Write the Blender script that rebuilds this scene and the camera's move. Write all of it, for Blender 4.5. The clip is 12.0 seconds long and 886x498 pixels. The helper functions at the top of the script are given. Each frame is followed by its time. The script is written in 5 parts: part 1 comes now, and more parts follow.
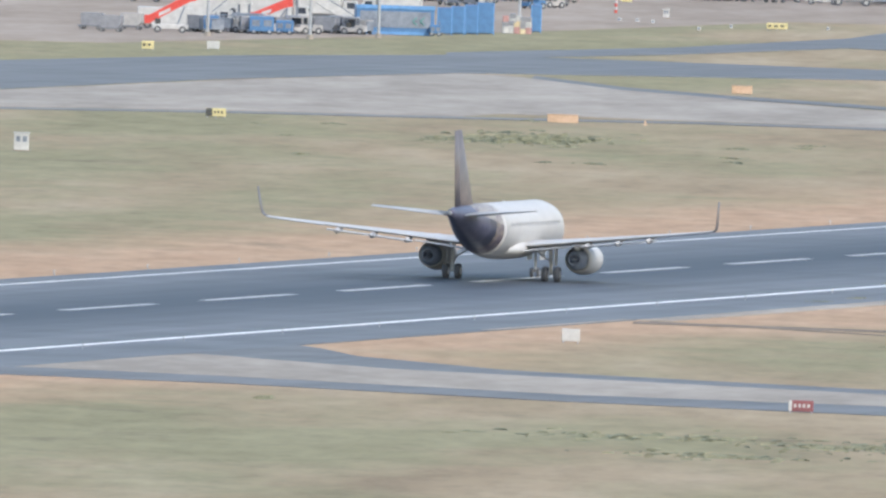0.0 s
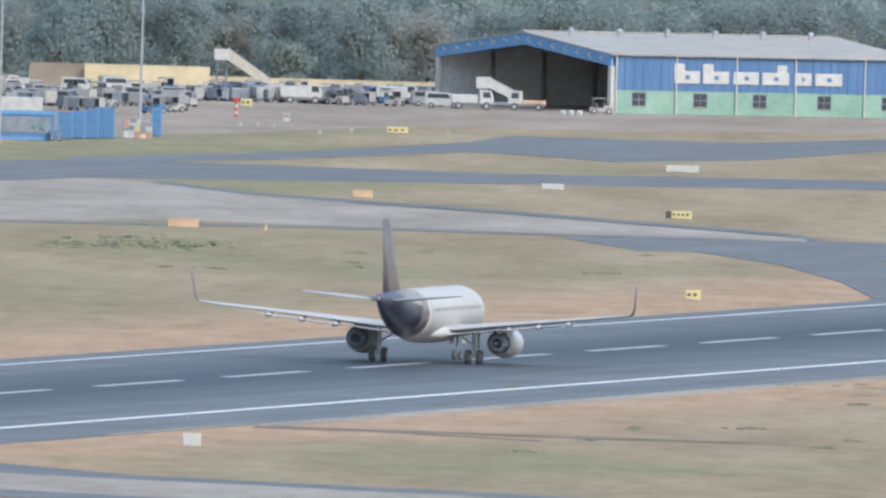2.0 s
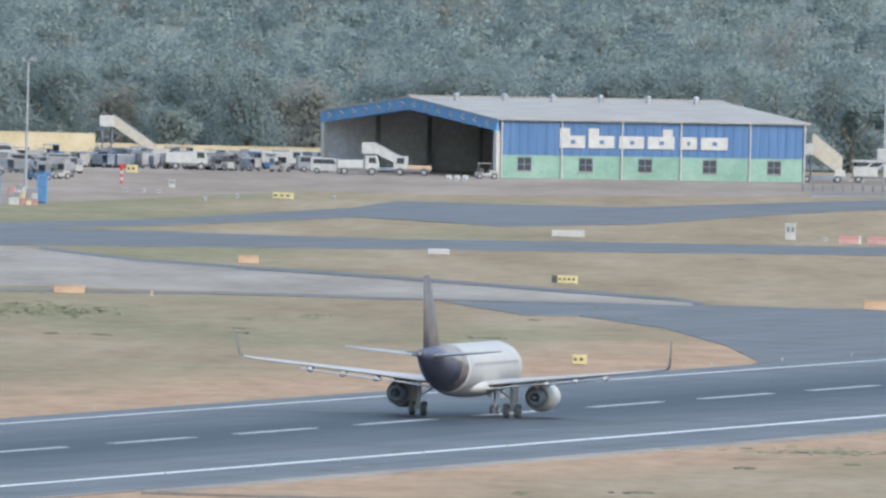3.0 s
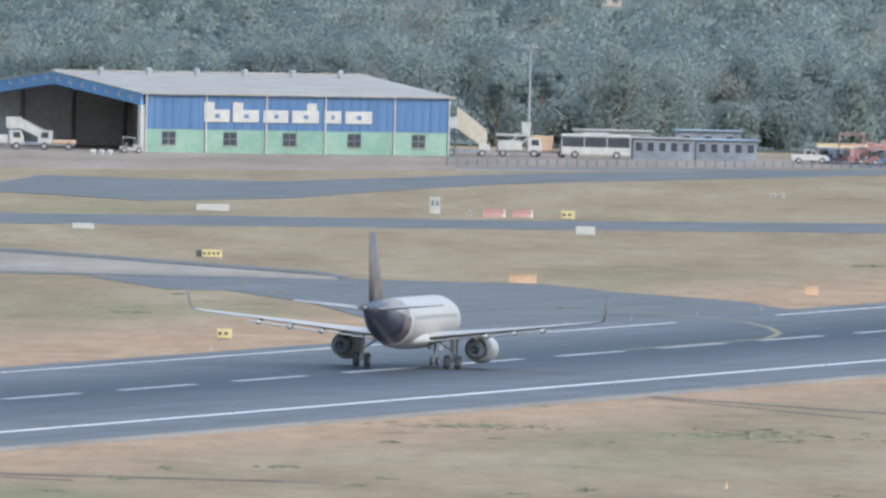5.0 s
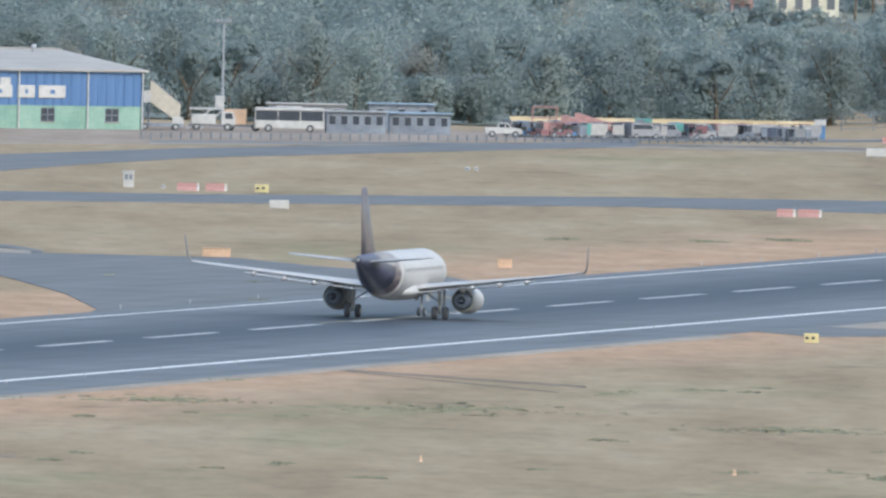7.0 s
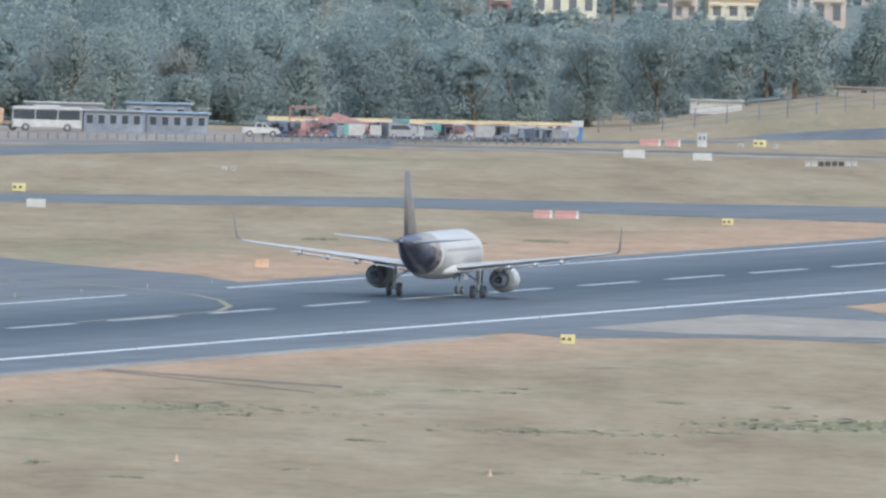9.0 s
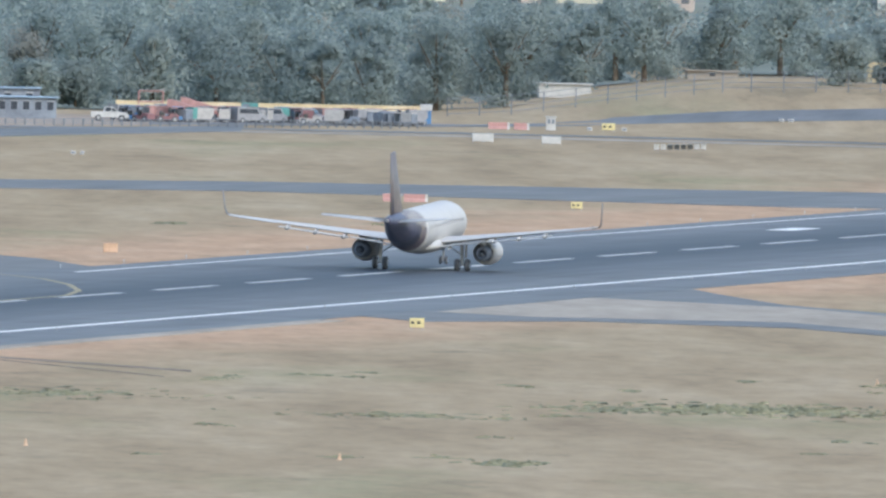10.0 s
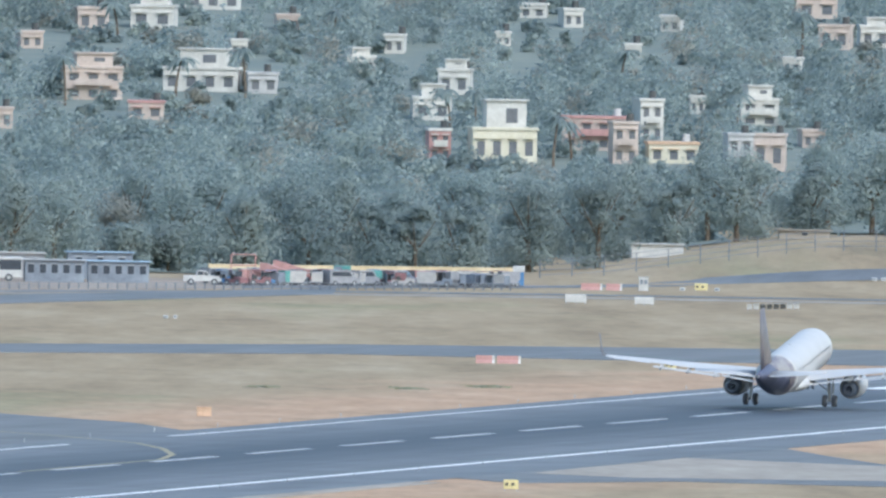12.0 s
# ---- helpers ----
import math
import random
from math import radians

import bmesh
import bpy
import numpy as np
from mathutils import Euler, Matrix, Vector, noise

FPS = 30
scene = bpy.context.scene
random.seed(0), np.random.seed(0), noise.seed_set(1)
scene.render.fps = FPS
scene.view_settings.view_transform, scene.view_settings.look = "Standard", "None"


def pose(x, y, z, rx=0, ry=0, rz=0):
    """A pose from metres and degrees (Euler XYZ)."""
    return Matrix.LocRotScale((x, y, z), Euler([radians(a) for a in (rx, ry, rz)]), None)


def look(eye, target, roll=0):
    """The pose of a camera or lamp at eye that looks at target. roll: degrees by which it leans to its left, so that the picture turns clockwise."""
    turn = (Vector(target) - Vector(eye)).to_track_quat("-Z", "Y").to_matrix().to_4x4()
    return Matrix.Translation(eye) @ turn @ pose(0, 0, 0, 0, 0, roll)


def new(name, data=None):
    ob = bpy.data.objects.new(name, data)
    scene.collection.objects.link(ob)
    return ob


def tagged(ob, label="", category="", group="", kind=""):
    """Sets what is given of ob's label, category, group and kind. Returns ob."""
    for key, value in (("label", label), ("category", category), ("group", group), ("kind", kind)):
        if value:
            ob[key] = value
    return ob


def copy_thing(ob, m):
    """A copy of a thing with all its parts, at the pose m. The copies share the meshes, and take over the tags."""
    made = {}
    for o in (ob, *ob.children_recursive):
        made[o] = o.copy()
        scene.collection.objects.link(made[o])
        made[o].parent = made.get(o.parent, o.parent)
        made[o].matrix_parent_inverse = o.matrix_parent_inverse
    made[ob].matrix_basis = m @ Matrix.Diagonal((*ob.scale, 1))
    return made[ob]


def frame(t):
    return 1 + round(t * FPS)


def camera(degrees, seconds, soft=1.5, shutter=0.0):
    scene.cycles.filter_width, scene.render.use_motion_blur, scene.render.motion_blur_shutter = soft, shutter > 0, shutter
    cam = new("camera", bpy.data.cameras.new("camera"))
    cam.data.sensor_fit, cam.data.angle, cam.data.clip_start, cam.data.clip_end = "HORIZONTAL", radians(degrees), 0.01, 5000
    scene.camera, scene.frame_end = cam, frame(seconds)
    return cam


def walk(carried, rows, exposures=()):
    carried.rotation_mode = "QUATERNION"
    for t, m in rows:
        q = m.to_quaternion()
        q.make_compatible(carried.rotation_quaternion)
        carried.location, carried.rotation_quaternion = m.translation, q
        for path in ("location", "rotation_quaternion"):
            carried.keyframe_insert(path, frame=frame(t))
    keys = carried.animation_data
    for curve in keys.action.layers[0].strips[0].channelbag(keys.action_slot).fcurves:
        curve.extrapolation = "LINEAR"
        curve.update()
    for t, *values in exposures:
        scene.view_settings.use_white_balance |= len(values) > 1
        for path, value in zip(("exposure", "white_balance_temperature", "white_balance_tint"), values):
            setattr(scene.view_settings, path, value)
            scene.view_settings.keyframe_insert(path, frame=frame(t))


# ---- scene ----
# ---- camera: stands on high ground, pans after the airliner ----
EYE = (0.0, 0.0, 61.98)
PAN = [  # seconds, degrees to the right of +y, degrees below the level, lean
    (0.0, -1.4115, 1.2512, 1.746),
    (0.2, -1.3608, 1.2424, 1.806),
    (0.4, -1.3216, 1.2236, 1.865),
    (0.5, -1.2608, 1.2037, 1.895),
    (0.7, -1.2087, 1.1765, 1.828),
    (1.0, -1.1183, 1.1504, 1.727),
    (1.5, -0.9726, 1.1327, 1.628),
    (1.7, -0.9162, 1.1222, 1.619),
    (2.0, -0.8216, 1.0702, 1.605),
    (2.2, -0.7495, 1.0008, 1.473),
    (2.5, -0.7137, 0.9857, 1.275),
    (2.7, -0.7276, 0.9724, 1.368),
    (4.3, -0.2402, 0.9336, 1.352),
    (4.5, -0.1407, 0.9654, 1.330),
    (4.7, -0.0982, 0.9756, 1.315),
    (5.0, -0.0871, 0.9910, 1.293),
    (5.2, -0.0541, 1.0032, 1.400),
    (5.5, 0.0004, 0.9945, 1.559),
    (6.0, 0.1121, 0.9889, 1.357),
    (6.5, 0.2314, 0.9867, 1.353),
    (7.0, 0.3941, 1.0221, 1.224),
    (7.5, 0.5352, 1.0731, 1.246),
    (7.7, 0.5838, 1.0758, 1.379),
    (9.3, 0.8215, 1.0007, 1.482),
    (9.5, 0.8683, 1.0097, 1.384),
    (10.0, 1.0129, 1.0328, 1.394),
    (10.5, 1.0580, 1.0188, 1.281),
    (11.0, 1.0605, 0.9339, 1.208),
    (11.5, 0.9332, 0.8326, 1.125),
    (12.0, 0.8619, 0.7822, 0.963),
]
cam = camera(1.3895, 12.0, soft=2.6)


def pan_row(t, right, down, lean):
    a, b = math.tan(radians(right)), math.tan(radians(down))
    return t, look(EYE, (EYE[0] + 3000 * a, EYE[1] + 3000, EYE[2] - 3000 * b), lean)


def pan_at(t):
    """The pan table between its rows, by smooth cubic pieces."""
    i = max(k for k in range(len(PAN) - 1) if PAN[k][0] <= t or k == 0)
    (t0, *p0), (t1, *p1) = PAN[i], PAN[i + 1]
    k = (t - t0) / (t1 - t0)

    def slope(j, c):
        a, b = max(j - 1, 0), min(j + 1, len(PAN) - 1)
        return (PAN[b][c] - PAN[a][c]) / (PAN[b][0] - PAN[a][0])

    out = []
    for c in (1, 2, 3):
        m0, m1 = slope(i, c) * (t1 - t0), slope(i + 1, c) * (t1 - t0)
        out.append((2 * k ** 3 - 3 * k ** 2 + 1) * p0[c - 1] + (k ** 3 - 2 * k ** 2 + k) * m0 + (3 * k ** 2 - 2 * k ** 3) * p1[c - 1] + (k ** 3 - k ** 2) * m1)
    return out


walk(cam, [pan_row(i / 10, *pan_at(i / 10)) for i in range(121)], exposures=[(0.0, 0.68, 5800, 12), (1.2, 0.64, 5780, 12), (2.5, 0.48, 5650, 10), (6.0, 0.48, 5650, 10), (9.5, 0.52, 5600, 10), (12.0, 0.6, 5350, 8)])

# ---- light: hazy bright day, sun to the right and behind the camera ----
SUN_HIGH, SUN_TURN = 42.0, 140.0
world = bpy.data.worlds.new("world")
scene.world = world
world.use_nodes = True
wn = world.node_tree
sky = wn.nodes.new("ShaderNodeTexSky")
sky.sky_type = "NISHITA"
sky.sun_disc = False
sky.sun_elevation = radians(SUN_HIGH)
sky.sun_rotation = radians(SUN_TURN)
sky.air_density, sky.dust_density = 1.6, 2.5
wn.links.new(sky.outputs[0], wn.nodes["Background"].inputs[0])
wn.nodes["Background"].inputs[1].default_value = 0.15
sun = new("sun", bpy.data.lights.new("sun", "SUN"))
sun.data.energy, sun.data.angle, sun.data.color = 1.15, radians(20), (1.0, 0.95, 0.87)
away = Vector((math.sin(radians(SUN_TURN)) * math.cos(radians(SUN_HIGH)), math.cos(radians(SUN_TURN)) * math.cos(radians(SUN_HIGH)), math.sin(radians(SUN_HIGH))))
sun.matrix_world = look((away * 4000)[:], (0, 0, 0))

# ---- runway line ----
HEADING = 11.463
RUN = Vector((math.sin(radians(HEADING)), math.cos(radians(HEADING)), 0))
SIDE = Vector((RUN.y, -RUN.x, 0))
MID = Vector((0, 3045.57, 0))


def on_runway(along, across, z=0.0):
    return MID + RUN * along + SIDE * across + Vector((0, 0, z))


def terrain(x, y):
    """Height of the ground: flat airfield, wooded hill behind, grassy bank to the right."""
    def smooth(a, b, v):
        k = min(max((v - a) / (b - a), 0), 1)
        return k * k * (3 - 2 * k)
    hill = 26.0 * min(max((y - 4440) / 500, 0), 1.3) ** 1.15
    bank = 4.6 * smooth(74, 112, x) * smooth(4235, 4330, y)
    return max(hill, bank)


# ---- materials ----
def material(name, rough=0.7, metal=0.0, spec=0.5):
    m = bpy.data.materials.new(name)
    m.use_nodes = True
    p = m.node_tree.nodes["Principled BSDF"]
    p.inputs["Roughness"].default_value, p.inputs["Metallic"].default_value = rough, metal
    p.inputs["Specular IOR Level"].default_value = spec
    return m, m.node_tree, p


def rgb(c):
    return (*c, 1.0)


def speckled(name, colours, scale=1.0, rough=0.7, metal=0.0, spec=0.5, bump=0.0, fine=None, stretch=(1, 1, 1), space="Object", each=0.0):
    """Colours mixed by noise at two sizes (metres across: scale, scale / 7), with fine relief; each: lightness that differs from piece to piece."""
    m, tree, p = material(name, rough, metal, spec)
    n, l = tree.nodes, tree.links
    co = n.new("ShaderNodeTexCoord")
    mp = n.new("ShaderNodeMapping")
    mp.inputs["Scale"].default_value = [1 / (scale * s) for s in stretch]
    l.new(co.outputs[space], mp.inputs["Vector"])
    big = n.new("ShaderNodeTexNoise")
    big.inputs["Scale"].default_value, big.inputs["Detail"].default_value, big.inputs["Roughness"].default_value = 1.0, 6, 0.65
    l.new(mp.outputs[0], big.inputs["Vector"])
    small = n.new("ShaderNodeTexNoise")
    small.inputs["Scale"].default_value, small.inputs["Detail"].default_value = 7.0, 4
    l.new(mp.outputs[0], small.inputs["Vector"])
    mix = n.new("ShaderNodeMath")
    mix.operation = "MULTIPLY_ADD"
    mix.inputs[1].default_value, mix.inputs[2].default_value = 0.35, -0.175
    l.new(small.outputs["Fac"], mix.inputs[0])
    add = n.new("ShaderNodeMath")
    l.new(big.outputs["Fac"], add.inputs[0])
    l.new(mix.outputs[0], add.inputs[1])
    ramp = n.new("ShaderNodeValToRGB")
    e = ramp.color_ramp.elements
    lo, hi = 0.36, 0.66
    e[0].position, e[0].color = lo, rgb(colours[0])
    e[1].position, e[1].color = hi, rgb(colours[-1])
    for i, c in enumerate(colours[1:-1], 1):
        q = e.new(lo + (hi - lo) * i / (len(colours) - 1))
        q.color = rgb(c)
    l.new(add.outputs[0], ramp.inputs[0])
    out = ramp.outputs[0]
    if each:
        info = n.new("ShaderNodeObjectInfo")
        val = n.new("ShaderNodeMapRange")
        val.inputs["To Min"].default_value, val.inputs["To Max"].default_value = 1 - each, 1 + each
        l.new(info.outputs["Random"], val.inputs["Value"])
        hsv = n.new("ShaderNodeHueSaturation")
        l.new(val.outputs[0], hsv.inputs["Value"])
        l.new(out, hsv.inputs["Color"])
        out = hsv.outputs[0]
    l.new(out, p.inputs["Base Color"])
    if bump:
        b = n.new("ShaderNodeBump")
        b.inputs["Strength"].default_value, b.inputs["Distance"].default_value = 0.6, bump
        l.new(add.outputs[0], b.inputs["Height"])
        l.new(b.outputs[0], p.inputs["Normal"])
    return m


def plain(name, c, rough=0.6, metal=0.0, spec=0.5, wear=0.12, scale=0.7):
    a = tuple(v * (1 - wear) for v in c)
    b = tuple(min(v * (1 + wear), 0.95) for v in c)
    return speckled(name, [a, c, b], scale, rough, metal, spec)


def grass_material():
    """Dry airfield grass: straw, bare reddish soil near the pavements, greener patches, mown streaks."""
    m, tree, p = material("dry_grass", 1.0, 0, 0.2)
    n, l = tree.nodes, tree.links
    co = n.new("ShaderNodeTexCoord")

    def noise_at(size, detail=5, rough=0.6, squash=1.0):
        mp = n.new("ShaderNodeMapping")
        mp.inputs["Scale"].default_value = (1 / size, squash / size, 1 / size)
        mp.inputs["Rotation"].default_value = (0, 0, radians(HEADING))
        l.new(co.outputs["Object"], mp.inputs["Vector"])
        t = n.new("ShaderNodeTexNoise")
        t.inputs["Scale"].default_value, t.inputs["Detail"].default_value, t.inputs["Roughness"].default_value = 1, detail, rough
        l.new(mp.outputs[0], t.inputs["Vector"])
        return t.outputs["Fac"]

    def ramp(fac, stops):
        r = n.new("ShaderNodeValToRGB")
        e = r.color_ramp.elements
        e[0].position, e[0].color = stops[0][0], rgb(stops[0][1])
        e[1].position, e[1].color = stops[-1][0], rgb(stops[-1][1])
        for pos, c in stops[1:-1]:
            e.new(pos).color = rgb(c)
        l.new(fac, r.inputs[0])
        return r.outputs[0]

    def mix(fac, a, b):
        x = n.new("ShaderNodeMix")
        x.data_type = "RGBA"
        l.new(fac, x.inputs[0])
        l.new(a, x.inputs[6])
        l.new(b, x.inputs[7])
        return x.outputs[2]

    straw = ramp(noise_at(14, 9, 0.62, 0.12), [(0.3, (0.245, 0.184, 0.112)), (0.45, (0.322, 0.246, 0.15)), (0.56, (0.36, 0.28, 0.175)), (0.72, (0.41, 0.328, 0.217))])
    soil = ramp(noise_at(8, 8, 0.7, 0.3), [(0.3, (0.39, 0.25, 0.15)), (0.5, (0.455, 0.302, 0.188)), (0.7, (0.51, 0.358, 0.235))])
    green = ramp(noise_at(6, 9, 0.72, 0.3), [(0.3, (0.18, 0.178, 0.09)), (0.7, (0.295, 0.282, 0.155))])
    # distance from the runway's middle line, for the bare strips beside it
    sep = n.new("ShaderNodeSeparateXYZ")
    mp = n.new("ShaderNodeMapping")
    mp.vector_type = "TEXTURE"
    mp.inputs["Location"].default_value = MID
    mp.inputs["Rotation"].default_value = (0, 0, -radians(HEADING))
    l.new(co.outputs["Object"], mp.inputs["Vector"])
    l.new(mp.outputs[0], sep.inputs[0])
    far = n.new("ShaderNodeMath")
    far.operation = "ABSOLUTE"
    l.new(sep.outputs["X"], far.inputs[0])
    wob = n.new("ShaderNodeMath")
    wob.operation = "MULTIPLY_ADD"
    wob.inputs[1].default_value = 40
    l.new(noise_at(30, 4), wob.inputs[0])
    l.new(far.outputs[0], wob.inputs[2])
    bare = n.new("ShaderNodeMapRange")
    bare.inputs["From Min"].default_value, bare.inputs["From Max"].default_value = 60, 82
    bare.inputs["To Min"].default_value, bare.inputs["To Max"].default_value = 0.9, 0.0
    l.new(wob.outputs[0], bare.inputs["Value"])
    # greener ground to the west
    sx = n.new("ShaderNodeSeparateXYZ")
    l.new(co.outputs["Object"], sx.inputs[0])
    wx = n.new("ShaderNodeMapRange")
    wx.inputs["From Min"].default_value, wx.inputs["From Max"].default_value = -105, -15
    wx.inputs["To Min"].default_value, wx.inputs["To Max"].default_value = 0.155, -0.02
    l.new(sx.outputs["X"], wx.inputs["Value"])
    wy = n.new("ShaderNodeMapRange")
    wy.inputs["From Min"].default_value, wy.inputs["From Max"].default_value = 2300, 2700
    wy.inputs["To Min"].default_value, wy.inputs["To Max"].default_value = 0.05, 0.0
    l.new(sx.outputs["Y"], wy.inputs["Value"])
    both = n.new("ShaderNodeMath")
    l.new(wx.outputs[0], both.inputs[0])
    l.new(wy.outputs[0], both.inputs[1])
    gsum = n.new("ShaderNodeMath")
    l.new(noise_at(42, 8, 0.62, 0.3), gsum.inputs[0])
    l.new(both.outputs[0], gsum.inputs[1])
    gfac = n.new("ShaderNodeMapRange")
    gfac.inputs["From Min"].default_value, gfac.inputs["From Max"].default_value = 0.53, 0.68
    gfac.inputs["To Max"].default_value = 0.7
    l.new(gsum.outputs[0], gfac.inputs["Value"])
    ground = mix(gfac.outputs[0], straw, green)
    ground = mix(bare.outputs[0], ground, soil)
    # dark mown or burnt streaks
    streak = n.new("ShaderNodeMapRange")
    streak.inputs["From Min"].default_value, streak.inputs["From Max"].default_value = 0.57, 0.67
    streak.inputs["To Max"].default_value = 0.5
    l.new(noise_at(17, 8, 0.74, 0.5), streak.inputs["Value"])
    dark = ramp(noise_at(3, 4), [(0.3, (0.12, 0.10, 0.065)), (0.7, (0.2, 0.17, 0.11))])
    ground = mix(streak.outputs[0], ground, dark)
    # fine streaks: tufts, ruts and mown swaths
    tone = ramp(noise_at(2.6, 8, 0.72, 0.2), [(0.33, (0.56, 0.56, 0.54)), (0.5, (0.95, 0.95, 0.95)), (0.66, (1.2, 1.19, 1.15))])
    x = n.new("ShaderNodeMix")
    x.data_type, x.blend_type = "RGBA", "MULTIPLY"
    x.inputs[0].default_value = 0.42
    l.new(ground, x.inputs[6])
    l.new(tone, x.inputs[7])
    l.new(x.outputs[2], p.inputs["Base Color"])
    return m


def asphalt_material(name, base, rubber=0.0, spec=0.5):
    """Worn asphalt; rubber: how dark the tyre-marked band along the middle is."""
    m, tree, p = material(name, 0.55, 0, spec)
    n, l = tree.nodes, tree.links
    co = n.new("ShaderNodeTexCoord")
    mp = n.new("ShaderNodeMapping")
    mp.vector_type = "TEXTURE"
    mp.inputs["Location"].default_value = MID
    mp.inputs["Rotation"].default_value = (0, 0, -radians(HEADING))
    l.new(co.outputs["Object"], mp.inputs["Vector"])
    st = n.new("ShaderNodeMapping")
    st.inputs["Scale"].default_value = (0.35, 0.012, 1)
    l.new(mp.outputs[0], st.inputs["Vector"])
    t = n.new("ShaderNodeTexNoise")
    t.inputs["Scale"].default_value, t.inputs["Detail"].default_value, t.inputs["Roughness"].default_value = 1, 6, 0.6
    l.new(st.outputs[0], t.inputs["Vector"])
    g = n.new("ShaderNodeTexNoise")
    g.inputs["Scale"].default_value, g.inputs["Detail"].default_value = 0.09, 8
    l.new(mp.outputs[0], g.inputs["Vector"])
    s = n.new("ShaderNodeMath")
    l.new(t.outputs["Fac"], s.inputs[0])
    l.new(g.outputs["Fac"], s.inputs[1])
    r = n.new("ShaderNodeValToRGB")
    e = r.color_ramp.elements
    e[0].position, e[0].color = 0.35, rgb([v * 0.78 for v in base])
    e[1].position, e[1].color = 0.68, rgb([v * 1.28 for v in base])
    h = n.new("ShaderNodeMath")
    h.operation = "MULTIPLY"
    h.inputs[1].default_value = 0.5
    l.new(s.outputs[0], h.inputs[0])
    l.new(h.outputs[0], r.inputs[0])
    out = r.outputs[0]
    if rubber:
        sep = n.new("ShaderNodeSeparateXYZ")
        l.new(mp.outputs[0], sep.inputs[0])
        ab = n.new("ShaderNodeMath")
        ab.operation = "ABSOLUTE"
        l.new(sep.outputs["X"], ab.inputs[0])
        wob = n.new("ShaderNodeMath")
        wob.operation = "MULTIPLY_ADD"
        wob.inputs[1].default_value = 9
        l.new(t.outputs["Fac"], wob.inputs[0])
        l.new(ab.outputs[0], wob.inputs[2])
        band = n.new("ShaderNodeMapRange")
        band.inputs["From Min"].default_value, band.inputs["From Max"].default_value = 7, 24
        band.inputs["To Min"].default_value, band.inputs["To Max"].default_value = rubber, 0
        l.new(wob.outputs[0], band.inputs["Value"])
        x = n.new("ShaderNodeMix")
        x.data_type = "RGBA"
        l.new(band.outputs[0], x.inputs[0])
        l.new(out, x.inputs[6])
        x.inputs[7].default_value = rgb([base[0] * 0.38, base[1] * 0.43, base[2] * 0.5])
        out = x.outputs[2]
    l.new(out, p.inputs["Base Color"])
    return m


GRASS = grass_material()
RUNWAY = asphalt_material("runway_asphalt", (0.152, 0.156, 0.162), 0.9, 0.1)
ASPHALT = asphalt_material("taxiway_asphalt", (0.158, 0.156, 0.154), 0.0, 0.1)
CONCRETE = speckled("pale_concrete", [(0.29, 0.255, 0.21), (0.35, 0.31, 0.255), (0.41, 0.365, 0.305)], 14, 1.0, spec=0.1, stretch=(1, 4, 1))
APRON = speckled("apron_concrete", [(0.28, 0.226, 0.175), (0.335, 0.275, 0.215), (0.385, 0.32, 0.255)], 16, 1.0, spec=0.1, stretch=(1, 4, 1))
PAINT = speckled("runway_paint", [(0.7, 0.69, 0.66), (0.8, 0.79, 0.76), (0.86, 0.85, 0.82)], 3, 0.7)
WORN_PAINT = speckled("worn_paint", [(0.36, 0.36, 0.35), (0.5, 0.5, 0.48), (0.64, 0.63, 0.6)], 2, 0.7)
YELLOW_LINE = plain("yellow_line", (0.33, 0.28, 0.17), 0.8)
WHITE = plain("white_paint", (0.52, 0.51, 0.48), 0.45)
PLANE_WHITE = plain("aircraft_white", (0.5, 0.485, 0.46), 0.5, wear=0.04, scale=2.0)
PLANE_GREY = plain("aircraft_grey", (0.52, 0.505, 0.475), 0.55, wear=0.06, scale=1.5)
AUBERGINE = speckled("aubergine_paint", [(0.07, 0.072, 0.11), (0.085, 0.085, 0.125), (0.11, 0.105, 0.14)], 0.9, 0.35)
AUBERGINE_GOLD = speckled("aubergine_gold_paint", [(0.085, 0.07, 0.11), (0.13, 0.105, 0.13), (0.24, 0.2, 0.165), (0.2, 0.17, 0.16)], 0.7, 0.38)
TAIL_GOLD = speckled("tail_gold_paint", [(0.16, 0.13, 0.16), (0.27, 0.235, 0.215), (0.36, 0.325, 0.28), (0.3, 0.27, 0.26)], 0.8, 0.45)
FIN_PAINT = speckled("fin_paint", [(0.115, 0.098, 0.1), (0.15, 0.125, 0.12), (0.2, 0.165, 0.145)], 1.2, 0.4)
METAL = plain("bare_metal", (0.5, 0.5, 0.5), 0.35, 0.9)
DARK_METAL = plain("dark_metal", (0.23, 0.235, 0.245), 0.5, 0.5)
TYRE = plain("tyre_rubber", (0.1, 0.105, 0.115), 0.85)
GLASS_DARK = plain("dark_glass", (0.055, 0.065, 0.08), 0.15)
# pale grey with haze put into it, so the windows nearly vanish
CABIN_GLASS = plain("hazed_cabin_glass", (0.42, 0.42, 0.42), 0.3)
# haze over the dark exhausts is put into this blue-grey colour
ENGINE_METAL = plain("hazed_engine_metal", (0.24, 0.27, 0.33), 0.6, 0.1)
GALVANISED = plain("galvanised_steel", (0.42, 0.43, 0.44), 0.5, 0.4)
FENCE_STEEL = plain("fence_steel", (0.2, 0.215, 0.235), 0.6, 0.2)
BLUE_SHEET = speckled("blue_sheet", [(0.072, 0.15, 0.3), (0.088, 0.175, 0.34), (0.11, 0.205, 0.38)], 4, 0.5, stretch=(0.15, 0.15, 3))
PALE_BLUE = plain("pale_blue_sheet", (0.14, 0.31, 0.56), 0.5)
